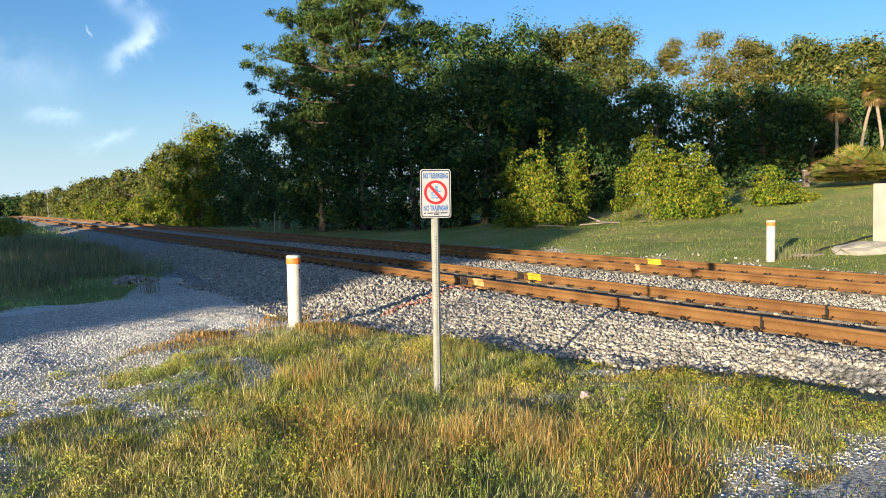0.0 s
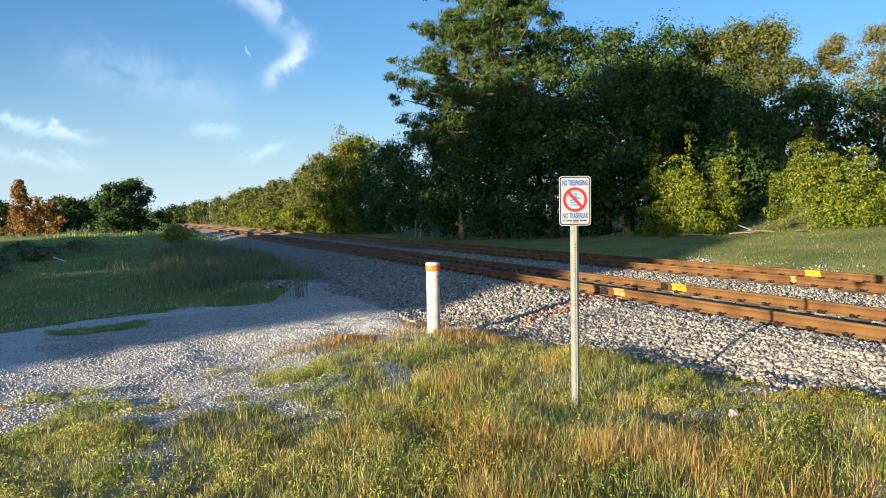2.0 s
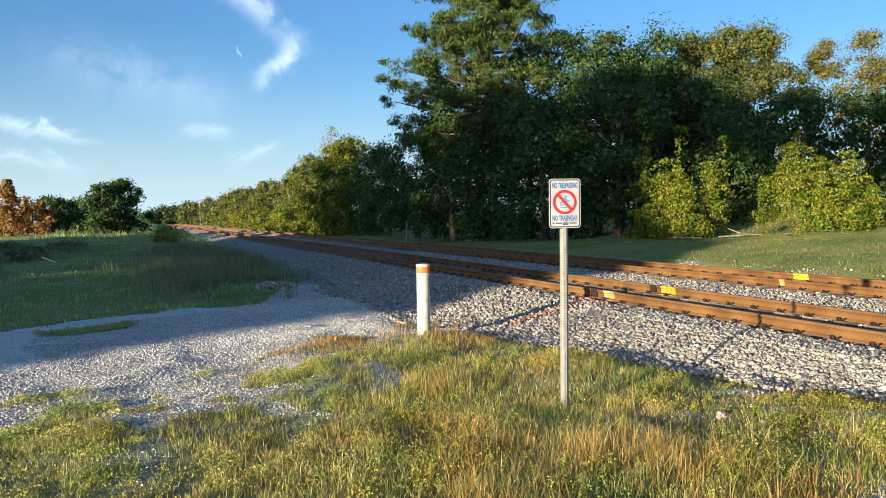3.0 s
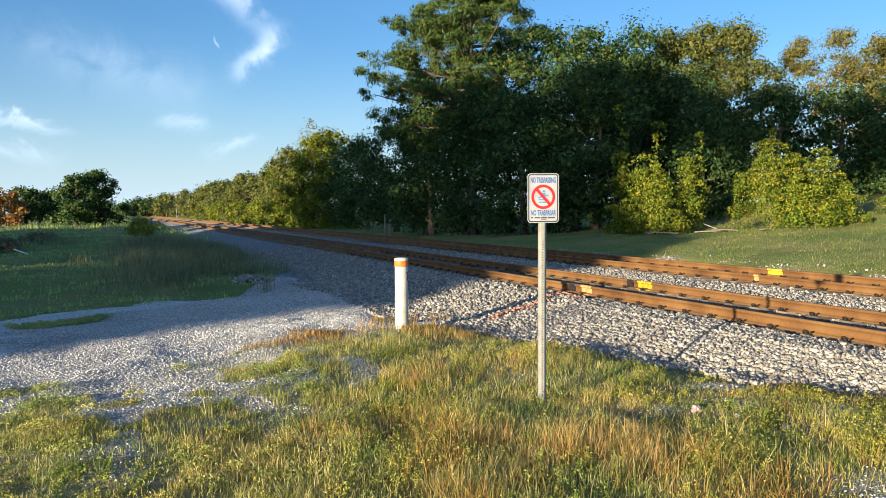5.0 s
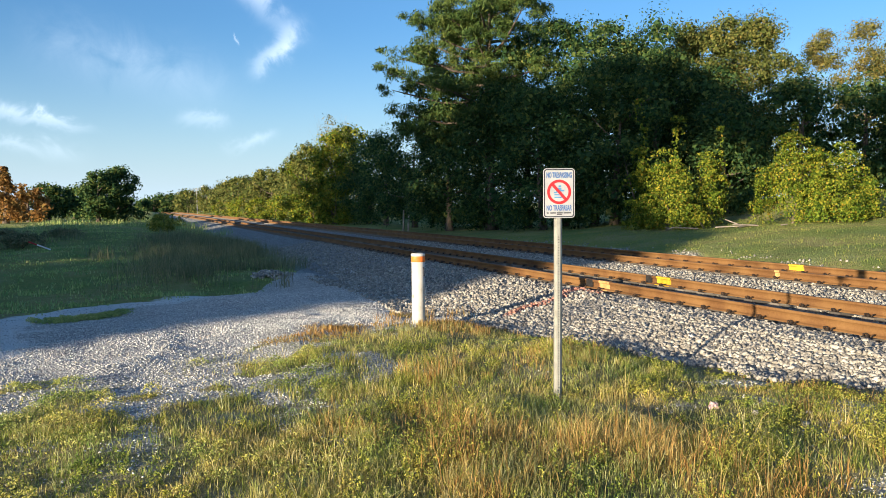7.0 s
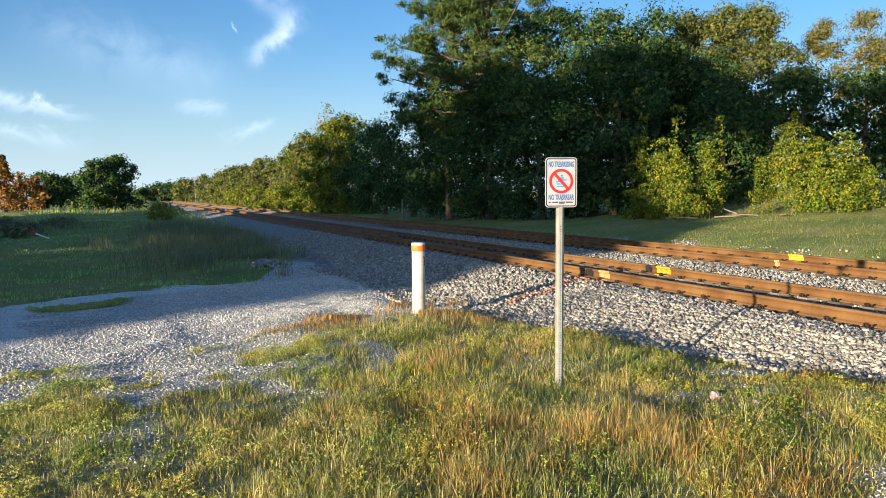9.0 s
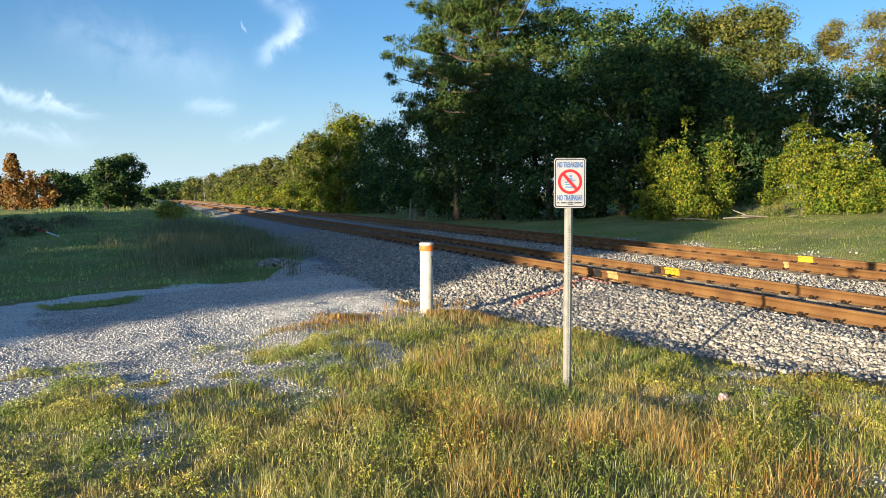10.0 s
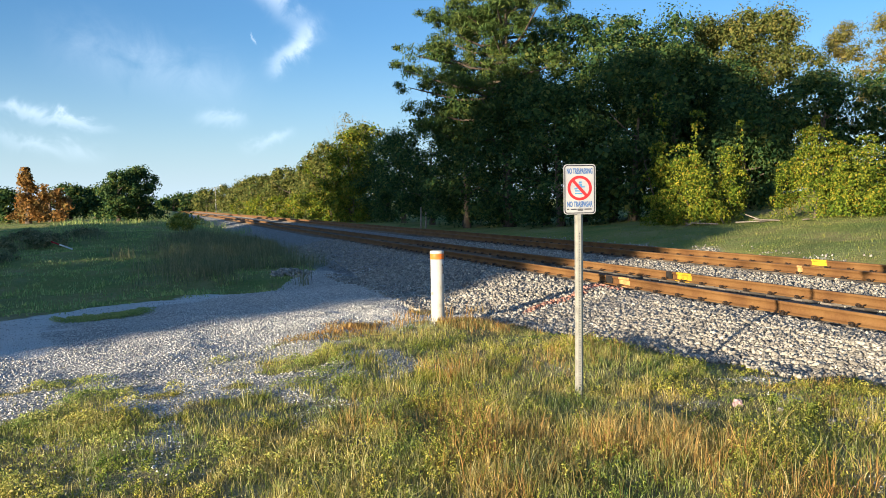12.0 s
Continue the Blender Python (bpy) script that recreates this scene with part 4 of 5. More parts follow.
def pine(x, y, height, rx, label):
    """A tall pine: bare forks and flat tufted plates of needles."""
    z = float(terrain(x, y, False))
    tree = empty("pine_tree", pose(x, y, z), label, "tree")
    trunk = woody(tree, height * 0.95, 1.5, 0.32, 3, 0.6, wobble=0.015)
    cs, rs = [], []
    for i in range(38):
        t = 0.32 + 0.67 * i / 37
        a = i * 2.4 + RNG.uniform(-0.4, 0.4)
        reach = rx * (1.0 - 0.55 * t ** 4) * (0.72 + 0.28 * math.sin(a * 1.5 + 1)) * RNG.uniform(0.55, 1.05)
        q = Vector((0, 0, height * (t - 0.06)))
        tip = q + Vector((math.cos(a) * reach, math.sin(a) * reach, height * 0.07 * RNG.uniform(0.3, 1.4)))
        bend = (q + tip) / 2 + Vector((0, 0, -0.25 + RNG.normal(0, 0.2)))
        limb = [(tuple(q), 0.1), (tuple(q.lerp(bend, 0.5)), 0.085), (tuple(bend), 0.07), (tuple(bend.lerp(tip, 0.6)), 0.05), (tuple(tip), 0.02)]
        v, f = tubes([limb], 6)
        array_part("limb", v, f, BARK, trunk, smooth=True)
        for j in range(15):
            s = RNG.uniform(0.3, 1.1)
            p = q.lerp(tip, s) + Vector((RNG.normal(0, 0.55), RNG.normal(0, 0.55), RNG.normal(0.1, 0.22)))
            cs.append(p)
            rs.append((0.72, 0.72, 0.36))
    for i in range(9):
        a = radians(155 + 28 * math.sin(i * 2.3))
        q = Vector((0, 0, height * (0.5 + 0.035 * i)))
        reach = 6.4 - 0.33 * i + 0.8 * math.sin(i * 1.9)
        tip = q + Vector((math.cos(a) * reach, math.sin(a) * reach, 0.9 + 0.5 * math.sin(i * 2.9)))
        bend = q.lerp(tip, 0.5) + Vector((0, 0, -0.45))
        v, f = tubes([[(tuple(q), 0.1), (tuple(q.lerp(bend, 0.5)), 0.085), (tuple(bend), 0.07), (tuple(bend.lerp(tip, 0.6)), 0.05), (tuple(tip), 0.02)]], 6)
        array_part("limb", v, f, BARK, trunk, smooth=True)
        for j in range(13):
            p = q.lerp(tip, RNG.uniform(0.55, 1.08)) + Vector((RNG.normal(0, 0.5), RNG.normal(0, 0.5), RNG.normal(0.15, 0.25)))
            cs.append(p)
            rs.append((0.7, 0.7, 0.36))
    for i in range(105):
        a, u = RNG.uniform(0, 6.28), math.sqrt(RNG.uniform(0, 1))
        cs.append(Vector((3.8 * u * math.cos(a), 3.8 * u * math.sin(a), height * 0.985 - 2.2 * u * u - RNG.uniform(0, 0.8))))
        rs.append((0.75, 0.75, 0.36))
    c, r = np.array(cs), np.array(rs) * RNG.uniform(0.6, 1.3, (len(cs), 1))
    quads_part("needles", clump_leaves(c, r * 0.85, 120, 0.3, 0.17, -0.9, 0.1), LEAF_PINE, tree)
    return tree


def bare_shrub(x, y, height, label):
    """Thin bare twigs above a bush."""
    z = float(terrain(x, y, False))
    shrub = empty("bare_shrub", pose(x, y, z), label, "shrub")
    paths = []
    for j in range(70):
        a, k = RNG.uniform(0, 6.28), RNG.uniform(0.25, 1)
        p = Vector((RNG.normal(0, 0.3), RNG.normal(0, 0.3), 0))
        rows = []
        for m in range(7):
            t = m / 6
            rows.append((tuple(p + Vector((math.cos(a) * 3.4 * k * t ** 2 + RNG.normal(0, 0.12), math.sin(a) * 3.4 * k * t ** 2 + RNG.normal(0, 0.12), height * t * (1 - 0.25 * k)))), 0.022 * (1.05 - t)))
        paths.append(rows)
    v, f = tubes(paths, 4)
    array_part("twig_spray", v, f, DEADWOOD, shrub)
    c, r = crown_clumps(40, 1.9, 1.9, height * 0.25, height * 0.9, 0.5)
    quads_part("sparse_leaves", clump_leaves(c, r, 14, 0.2, 0.5, 0.3, 0.2), LEAF_BAMBOO, shrub)
    return shrub


def palm(x, y, height, label):
    """A cabbage palm: a grey trunk, a skirt of dead fronds and a head of fans."""
    z = float(terrain(x, y, False))
    tree = empty("palm_tree", pose(x, y, z), label, "palm tree", "cabbage palms")
    bend = RNG.normal(0, 0.35, 2)
    path = [((bend[0] * (i / 7) ** 2, bend[1] * (i / 7) ** 2, -0.2 + (height + 0.2) * i / 7), 0.1 - 0.02 * i / 7 + 0.008 * (i % 2)) for i in range(8)]
    v, f = tubes([path], 10)
    array_part("trunk", v, f, PALM_BARK, tree, smooth=True)
    for count, mat, lo, hi, nm, label_ in ((34, LEAF_PALM, -25, 85, "frond", ""), (7, LEAF_DEAD, -75, -35, "dead_frond", "hanging brown dead frond")):
        quads = []
        for i in range(count):
            a, e = i * 2.4 + RNG.uniform(-0.3, 0.3), radians(RNG.uniform(lo, hi))
            d = Vector((math.cos(a) * math.cos(e), math.sin(a) * math.cos(e), math.sin(e)))
            side = d.cross(Vector((0, 0, 1))).normalized()
            up = side.cross(d).normalized()
            base = Vector((bend[0], bend[1], height)) + d * 0.26
            for k in range(15):
                g = radians(-75 + 150 * k / 14)
                lf = d * math.cos(g) + side * math.sin(g)
                tip = base + lf * 0.58 + Vector((0, 0, -0.14))
                m = base + lf * 0.35 + up * 0.03
                w = lf.cross(up).normalized() * 0.035
                quads.append([tuple(base), tuple(m + w), tuple(tip), tuple(m - w)])
        quads_part(nm, np.array(quads), mat, tree, label_)
    return tree


def palmetto(x, y, height, label, dead=0.3):
    z = float(terrain(x, y, False))
    plant = empty("palmetto_clump", pose(x, y, z), label, "palmetto", "palmetto clumps")
    for part_name, mat, share in (("fan_foliage", LEAF_PALM, 1 - dead), ("dead_foliage", LEAF_DEAD, dead)):
        quads = []
        for i in range(int(130 * share)):
            a = RNG.uniform(0, 6.28)
            e = radians(RNG.uniform(12, 85) if part_name == "fan_foliage" else RNG.uniform(8, 55))
            reach = height * RNG.uniform(0.5, 1.0)
            d = Vector((math.cos(a) * math.cos(e), math.sin(a) * math.cos(e), math.sin(e)))
            side = d.cross(Vector((0, 0, 1))).normalized()
            base = Vector((RNG.normal(0, 0.5), RNG.normal(0, 0.5), 0.15)) + d * reach * 0.7
            up = side.cross(d).normalized()
            quads.append([tuple(base - d * reach * 0.7), tuple(base - side * 0.015), tuple(base + d * 0.05), tuple(base + side * 0.015)])
            for k in range(13):
                g = radians(-80 + 160 * k / 12)
                lf = d * math.cos(g) + side * math.sin(g)
                w = lf.cross(up).normalized() * 0.05
                quads.append([tuple(base), tuple(base + lf * 0.35 + w), tuple(base + lf * 0.62 - Vector((0, 0, 0.1))), tuple(base + lf * 0.35 - w)])
        quads_part(part_name, np.array(quads), mat, plant)
    return plant


def cypress(x, y, height, rx, label):
    z = float(terrain(x, y, False))
    tree = empty("cypress_tree", pose(x, y, z), label, "tree")
    woody(tree, height, rx * 0.6, 0.25, 8, 0.2)
    n = 70
    u = RNG.uniform(0.08, 1, n)
    a = RNG.uniform(0, 6.28, n)
    r = rx * (1.05 - u) * np.sqrt(RNG.uniform(0.1, 1, n)) * 1.1
    c = np.stack([r * np.cos(a), r * np.sin(a), u * height * 0.98], -1)
    s = 0.75 * RNG.uniform(0.5, 1.3, n) * (1.15 - 0.6 * u)
    quads_part("crown", clump_leaves(c, np.stack([s, s, s * 0.6], -1), 70, 0.3, 0.4, 0.5, 0.3), LEAF_RUST, tree)
    return tree


# tall trees and thicket past the tracks
pine(21.6, 45.5, 16.6, 7.4, "tall dark green pine with bare forks and tufted crown")
SHADE = "dark green broadleaf tree in a dense shaded thicket"
for x, y, h, rx in ((21.5, 38.5, 8.6, 3.6), (20.8, 44.0, 9.0, 3.4), (20.5, 50.5, 9.6, 3.6), (20.5, 57.5, 9.0, 3.7), (20.3, 64.5, 8.4, 3.6), (20.8, 71.5, 8.4, 3.6), (24.5, 36.0, 9.5, 3.6), (26.5, 41.0, 12.2, 3.8), (28.5, 37.5, 10.2, 3.6), (30.5, 40.5, 12.8, 3.6), (24.0, 52.0, 12.0, 4.0), (19.6, 48.0, 11.0, 3.4), (23.2, 43.5, 12.4, 3.6), (25.6, 43.0, 13.4, 3.4), (28.4, 41.5, 13.0, 3.2), (33.0, 38.0, 9.0, 3.4), (33.0, 42.5, 11.5, 3.4)):
    broadleaf(x, y, h, rx, rx, LEAF_DARK, SHADE, 74, 135, 0.18, 1.05, 0.02, group="thicket trees")
for x, y, h, rx in ((34.8, 41.6, 12.3, 3.5), (37.2, 39.6, 12.1, 3.6)):
    broadleaf(x, y, h, rx, rx, LEAF_OLIVE, "olive brown tree with thinning crown and bare twigs", 150, 170, 0.17, 0.85, 0.02, taper=0.15, group="olive trees")
for x, y, h, rx in ((30.0, 33.5, 6.4, 3.0), (34.5, 33.0, 6.8, 3.4), (38.0, 31.5, 6.6, 3.2), (41.5, 30.5, 6.4, 3.2), (45.0, 29.5, 5.8, 3.2), (47.5, 31.5, 6.8, 3.6), (50.5, 29.5, 6.8, 3.6), (53.0, 26.5, 6.8, 3.6), (55.5, 23.5, 6.8, 3.6)):
    broadleaf(x, y, h, rx, rx, LEAF_DARK, "dense dark green hedge-like tree behind the sunlit shrubs", 60, 120, 0.18, 1.0, 0.0, group="thicket trees")
for x, y, h, rx in ((44.5, 40.5, 11.4, 1.6), (47.5, 39.5, 11.9, 2.0), (49.0, 37.5, 11.0, 2.2)):
    broadleaf(x, y, h, rx, rx, LEAF_BAMBOO, "feathery yellowed tree with thin upright stems", 56, 120, 0.12, 0.7, 0.3, limbs=9, trunk=0.1, group="yellowed trees")
for x, y, h, rx in ((51.5, 38.5, 11.0, 3.4), (54.5, 36.0, 11.2, 3.6), (58.0, 34.0, 11.0, 3.6), (61.0, 31.0, 11.0, 3.8), (63.5, 28.0, 11.0, 3.8)):
    broadleaf(x, y, h, rx, rx, LEAF_OLIVE, "olive green tree with a rounded open crown", 80, 120, 0.26, 1.05, 0.0, group="far olive trees")
# sunlit vine shrubs
VINE = "sunlit yellow-green shrub smothered in hanging vines"
for x, y, h, rx, ry, n in ((22.7, 28.8, 3.5, 1.9, 1.8, 62), (22.0, 29.9, 2.0, 0.9, 1.0, 18), (24.6, 28.6, 3.6, 0.7, 0.7, 16), (26.3, 25.3, 4.5, 1.5, 1.5, 46), (27.4, 24.3, 3.7, 2.3, 1.9, 66), (28.5, 23.1, 2.2, 0.9, 0.9, 18)):
    vine_bush(x, y, h, rx, ry, VINE, None, n)
vine_bush(30.7, 22.2, 2.5, 0.9, 0.8, "small sunlit shrub with loose vine shoots", None, 26)
vine_bush(31.4, 21.4, 0.9, 1.3, 0.7, "low sunlit creeper at the edge of the grass", None, 26)
vine_bush(25.3, 31.6, 5.8, 0.6, 0.6, "upright sunlit vine climbing a thin sapling", None, 18, 0.17, 70)
vine_bush(23.9, 32.6, 6.8, 0.7, 0.7, "upright sunlit vine climbing a thin sapling", None, 20, 0.17, 70)
vine_bush(25.4, 28.9, 4.6, 0.6, 0.6, "upright sunlit vine climbing a thin sapling", None, 18, 0.15, 70)
# sunlit thicket further along the track
for i, (y, h) in enumerate(((79, 10.4), (86, 9.6), (94, 9.4), (103, 8.4), (113, 8.8), (124, 8.0), (137, 8.6), (152, 8.2), (170, 8.6), (192, 8.8), (218, 8.4), (250, 8.6))):
    broadleaf(20.5 + 1.2 * math.sin(i * 2.1) + i * 0.12, y, h, 3.6 + 0.12 * i, 4.2 + 0.5 * i, LEAF_VINE if i in (0, 1, 3) else LEAF_OLIVE, "sunlit olive green tree in a thicket beside the track", 52, 95, 0.24 + 0.022 * i, 1.0 + 0.04 * i, 0.0, group="trackside trees")
for i, (y, h) in enumerate(((72.5, 4.6), (77, 3.8), (82, 4.2), (90, 3.4), (99, 3.6), (110, 3.4), (122, 3.6), (140, 3.8), (160, 3.8), (185, 4.0))):
    broadleaf(17.8 + 0.5 * math.sin(i * 1.7), y, h, 1.9, 2.6 + 0.3 * i, LEAF_VINE, "low yellow-green shrub at the foot of the thicket", 32, 85, 0.2, 0.75, 0.0, "shrub", "shrub", trunk=0.07, group="trackside shrubs")
broadleaf(18.3, 76.0, 9.4, 2.8, 3.0, LEAF_VINE, "sunlit yellow-green tree draped in vine where the shade ends", 64, 120, 0.2, 0.9, 0.0, group="trackside trees")
bare_shrub(19.0, 78.0, 12.2, "thin bare grey shrub with a few pale leaves")
for i in range(14):
    broadleaf(17 + 3 * math.sin(i * 1.3), 290 + 34 * i, 8.5 + 1.5 * math.sin(i * 2.3), 6, 16, LEAF_OLIVE, "hazy far tree beside the track", 30, 50, 0.8, 2.2, 0.0, group="far trackside trees")
# palms and palmettos on the rise
for x, y, h in ((42.4, 26.2, 4.2), (43.2, 25.4, 4.9), (44.0, 24.4, 5.3), (44.3, 23.7, 4.2), (45.0, 23.3, 4.8), (45.6, 24.4, 4.5), (46.0, 22.4, 4.6), (47.2, 22.4, 4.3)):
    palm(x, y, h, "cabbage palm with a thin grey trunk and a yellowing head")
for i in range(13):
    palmetto(36.4 + 0.56 * i + 0.4 * math.sin(i * 2.0), 21.9 - 0.31 * i + 0.6 * math.sin(i * 3.1), 1.9 + 0.4 * math.sin(i * 1.7), "yellow-green fan palmetto clump with dead brown skirts")
# trees across the meadow
cypress(-11.4, 82, 5.3, 1.7, "rust-brown cypress in autumn colour")
broadleaf(-10.2, 88, 3.9, 2.4, 2.4, LEAF_RUST, "russet tree beside the cypress", 26, 60, 0.28, 0.8, 0.0, group="meadow trees")
for x, y, h, rx in ((-14.5, 90, 3.6, 2.6), (-9.0, 95, 4.2, 2.6), (-6.7, 98, 4.0, 2.6)):
    broadleaf(x, y, h, rx, rx, LEAF_DARK, "dark rounded tree across the meadow", 36, 70, 0.28, 0.9, 0.0, group="meadow trees")
broadleaf(-3.3, 78, 4.9, 2.1, 2.0, LEAF_DARK, "round dark green tree on the meadow bank", 46, 100, 0.24, 0.8, 0.0, group="bank trees")
broadleaf(-1.5, 80, 5.4, 2.5, 2.2, LEAF_DARK, "round dark green tree on the meadow bank", 46, 100, 0.24, 0.8, 0.0, group="bank trees")
for i in range(16):
    broadleaf(-26 - 9 * i, 130 + 14 * math.sin(i * 1.9), 6.5 + 1.2 * math.sin(i * 2.7), 6, 5, LEAF_DARK if i % 3 else LEAF_OLIVE, "far dark tree at the edge of the meadow", 26, 45, 0.7, 1.9, 0.0, group="far meadow trees")
for x, y, h in ((6.5, 330, 7.2), (11.5, 340, 9.0), (2.5, 480, 6.5), (-8, 430, 7.5), (-20, 400, 8), (-34, 380, 8)):
    broadleaf(x, y, h, 7, 7, LEAF_DARK, "far dark tree near the track's vanishing end", 26, 45, 0.9, 2.2, 0.0, group="far meadow trees")
for x, y, h in ((-5.9, 31, 0.6), (-6.6, 35.5, 0.9), (-6.4, 44, 0.7), (-7.2, 28, 0.5), (-4.9, 40, 0.7), (-3.9, 47, 0.6)):
    broadleaf(x, y, h, 1.2, 1.1, BLADE_BRUSH, "low dull green scrub in the meadow hollow", 34, 80, 0.08, 0.26, 0.0, "scrub_bush", "shrub", trunk=0.04, group="meadow scrub")
broadleaf(1.7, 56, 1.3, 1.2, 1.0, BLADE_WEED, "low bush on the bank near the ballast", 22, 90, 0.12, 0.4, 0.0, "scrub_bush", "shrub", trunk=0.04, group="meadow scrub")
# unseen trees behind the viewer, added to throw the long shade across the line
BACK = 30.0


def shade_tree(x, y, h, r, label, clumps, per, size, clump, low, taper):
    """A tree set BACK metres further towards the sun, and so much taller."""
    b = bearing(SUN_AZ, 0.0)
    up = BACK * math.tan(radians(SUN_EL))
    broadleaf(x + b[0] * BACK, y + b[1] * BACK, h + up, r, r, LEAF_DARK, label, clumps, per, size, clump, (low * h + up) / (h + up) if low else 0.0, taper=taper, trunk=0.15, group="shade trees")


for x, y, h, r in ((-31, 10.5, 17.5, 4.4), (-30, 16.6, 17.8, 4.6), (-32, 24, 18.2, 4.8), (-30, 30, 17.8, 4.8), (-31, 36, 17.2, 4.8), (-30, 43, 17, 4.8), (-31, 50, 15, 4.4)):
    shade_tree(x, y, h, r, "unseen tall broadleaf tree behind the clearing, added to shade the line", 120, 46, 1.0, 1.8, 0.0, 0.3)
shade_tree(-30, -0.6, 9.2, 2.9, "unseen low broadleaf tree behind the clearing, added to set the shade's edge", 150, 80, 0.7, 1.1, 0.0, 0.1)
for x, y, h, r in ((-30, 3.3, 10.1, 3.3), (-30, 6.1, 14.8, 3.4)):
    shade_tree(x, y, h, r, "unseen low broadleaf tree behind the clearing, added to set the shade's edge", 130, 70, 0.7, 1.2, 0.0, 0.1)
for x, y, h, r in ((-33, -10.2, 20.2, 3.0), (-33, -5.2, 18.8, 4.2), (-33, 0, 19.3, 4.4), (-32, 5.2, 19.3, 4.2)):
    shade_tree(x, y, h, r, "unseen tall tree, high open crown on a bare trunk, added to shade the thicket", 40, 60, 0.7, 1.25, 0.775, 0.1)


# ---- grass and weeds ----
def stature(x, y):
    """How tall the growth stands: low on the trodden side and beside the ballast."""
    toe = ballast_foot(y)
    side = np.where(y < 13, 0.55 + 0.45 * step(-0.4, 1.7, x - 0.22 * (y - 6)), 1.0)
    lee = np.where(y < 12, 0.22 + 0.78 * step(0.1, 1.7, toe - x + 0.7 * (value_noise(x, y, 1.1, 37) - 0.5)), 1.0)
    worn = 1 - 0.6 * np.exp(-(((x - 5.5) / 1.2) ** 2 + ((y - 5.7) / 0.9) ** 2)) - 0.55 * np.exp(-(((x - 5.2) / 1.5) ** 2 + ((y - 3.0) / 0.8) ** 2))
    return side * np.where(x < 9.5, lee * worn, 1.0) * (0.45 + 1.1 * value_noise(x, y, 1.4, 33))


def blades(name, x, y, height, width, mat, label, lean=0.45, category="grass", out=None, tall=1.0):
    """Bent three-part blades of grass, each its own island; out is the way each one leans, tall its tuft's height."""
    n = len(x)
    z = terrain(x, y) - 0.01
    a, b = RNG.uniform(0, 2 * np.pi, n), RNG.uniform(0, 2 * np.pi, n)
    if out is not None:
        a = out + RNG.normal(0, 0.5, n)
    h = height * RNG.uniform(0.45, 1.25, n) * stature(x, y) * tall
    w = width * RNG.uniform(0.7, 1.3, n)
    l = h * lean * np.abs(RNG.normal(0, 1, n))
    l = np.minimum(l, h * 0.9)
    base = np.stack([x, y, z], -1)
    d = np.stack([np.cos(a), np.sin(a), 0 * a], -1)
    s = np.stack([np.cos(b), np.sin(b), 0 * b], -1) * w[:, None] * 0.5
    up = np.zeros((n, 3))
    up[:, 2] = 1
    mid = base + d * (l * 0.3)[:, None] + up * (h * 0.55)[:, None]
    tip = base + d * l[:, None] + up * (np.sqrt(np.maximum(h * h - (l * 0.8) ** 2, 0.05 * h * h)))[:, None]
    v = np.stack([base - s, base + s, mid + s * 0.8, mid - s * 0.8, tip], 1).reshape(-1, 3)
    k = 5 * np.arange(n)[:, None]
    f = np.concatenate([k + np.array([[0, 1, 2]]), k + np.array([[0, 2, 3]]), k + np.array([[3, 2, 4]])], 0)
    return tagged(new(name, mesh_of(name, v, f, mat)), label, category, kind="stuff")


def tufts(count, per, spread_r, x0, x1, y0, y1, keep):
    """Blade roots gathered in tufts where keep(x, y) allows."""
    x, y = scatter(count, x0, x1, y0, y1)
    ok = keep(x, y) > RNG.uniform(0, 1, count)
    x, y = np.repeat(x[ok], per), np.repeat(y[ok], per)
    return x + RNG.normal(0, spread_r, len(x)), y + RNG.normal(0, spread_r, len(y))


def hummocks(name, count, per, radius, bounds, keep, height, width, mat, label, lean):
    """Separate tufts, each of its own height, whose blades fan out from the middle."""
    x, y = scatter(count, *bounds)
    ok = keep(x, y) > RNG.uniform(0, 1, count)
    x, y = x[ok], y[ok]
    tall = np.repeat(RNG.uniform(0.45, 1.5, len(x)), per)
    r = np.repeat(radius * RNG.uniform(0.5, 1.5, len(x)), per) * np.sqrt(RNG.uniform(0, 1, len(tall)))
    a = RNG.uniform(0, 2 * np.pi, len(tall))
    return blades(name, np.repeat(x, per) + r * np.cos(a), np.repeat(y, per) + r * np.sin(a), height, width, mat, label, lean, out=a, tall=tall)


def bare(x, y):
    t, s, d, b = weights(x, y)
    tuft = 0.1 + 0.9 * step(0.33, 0.56, 0.6 * value_noise(x, y, 1.7, 31) + 0.4 * value_noise(x, y, 4.5, 32))
    return np.clip(1 - 1.2 * np.maximum(np.maximum(s, d), b), 0.0, 1) * tuft


def lush(x, y):
    """The one fresh green stand behind the sign's foot, and lesser ones."""
    return np.clip(np.exp(-(((x - 2.7) / 0.9) ** 2 + ((y - 8.6) / 0.75) ** 2)) * 1.6 + 0.9 * step(0.48, 0.72, value_noise(x, y, 0.7, 21)), 0, 1)


def golden(x, y):
    """Where the dry straw stands thickest."""
    band = np.exp(-(((x - 0.9) / 0.75) ** 2 + ((y - 6.5) / 1.3) ** 2)) + np.exp(-(((x - 2.6) / 0.8) ** 2 + ((y - 7.3) / 0.6) ** 2)) + 0.8 * np.exp(-(((x - 3.3) / 1.1) ** 2 + ((y - 4.2) / 1.0) ** 2)) + 0.9 * np.exp(-(((x - 0.4) / 1.3) ** 2 + ((y - 4.6) / 1.0) ** 2))
    return np.clip(band + 0.9 * step(0.36, 0.64, value_noise(x, y, 0.8, 22)), 0, 1)


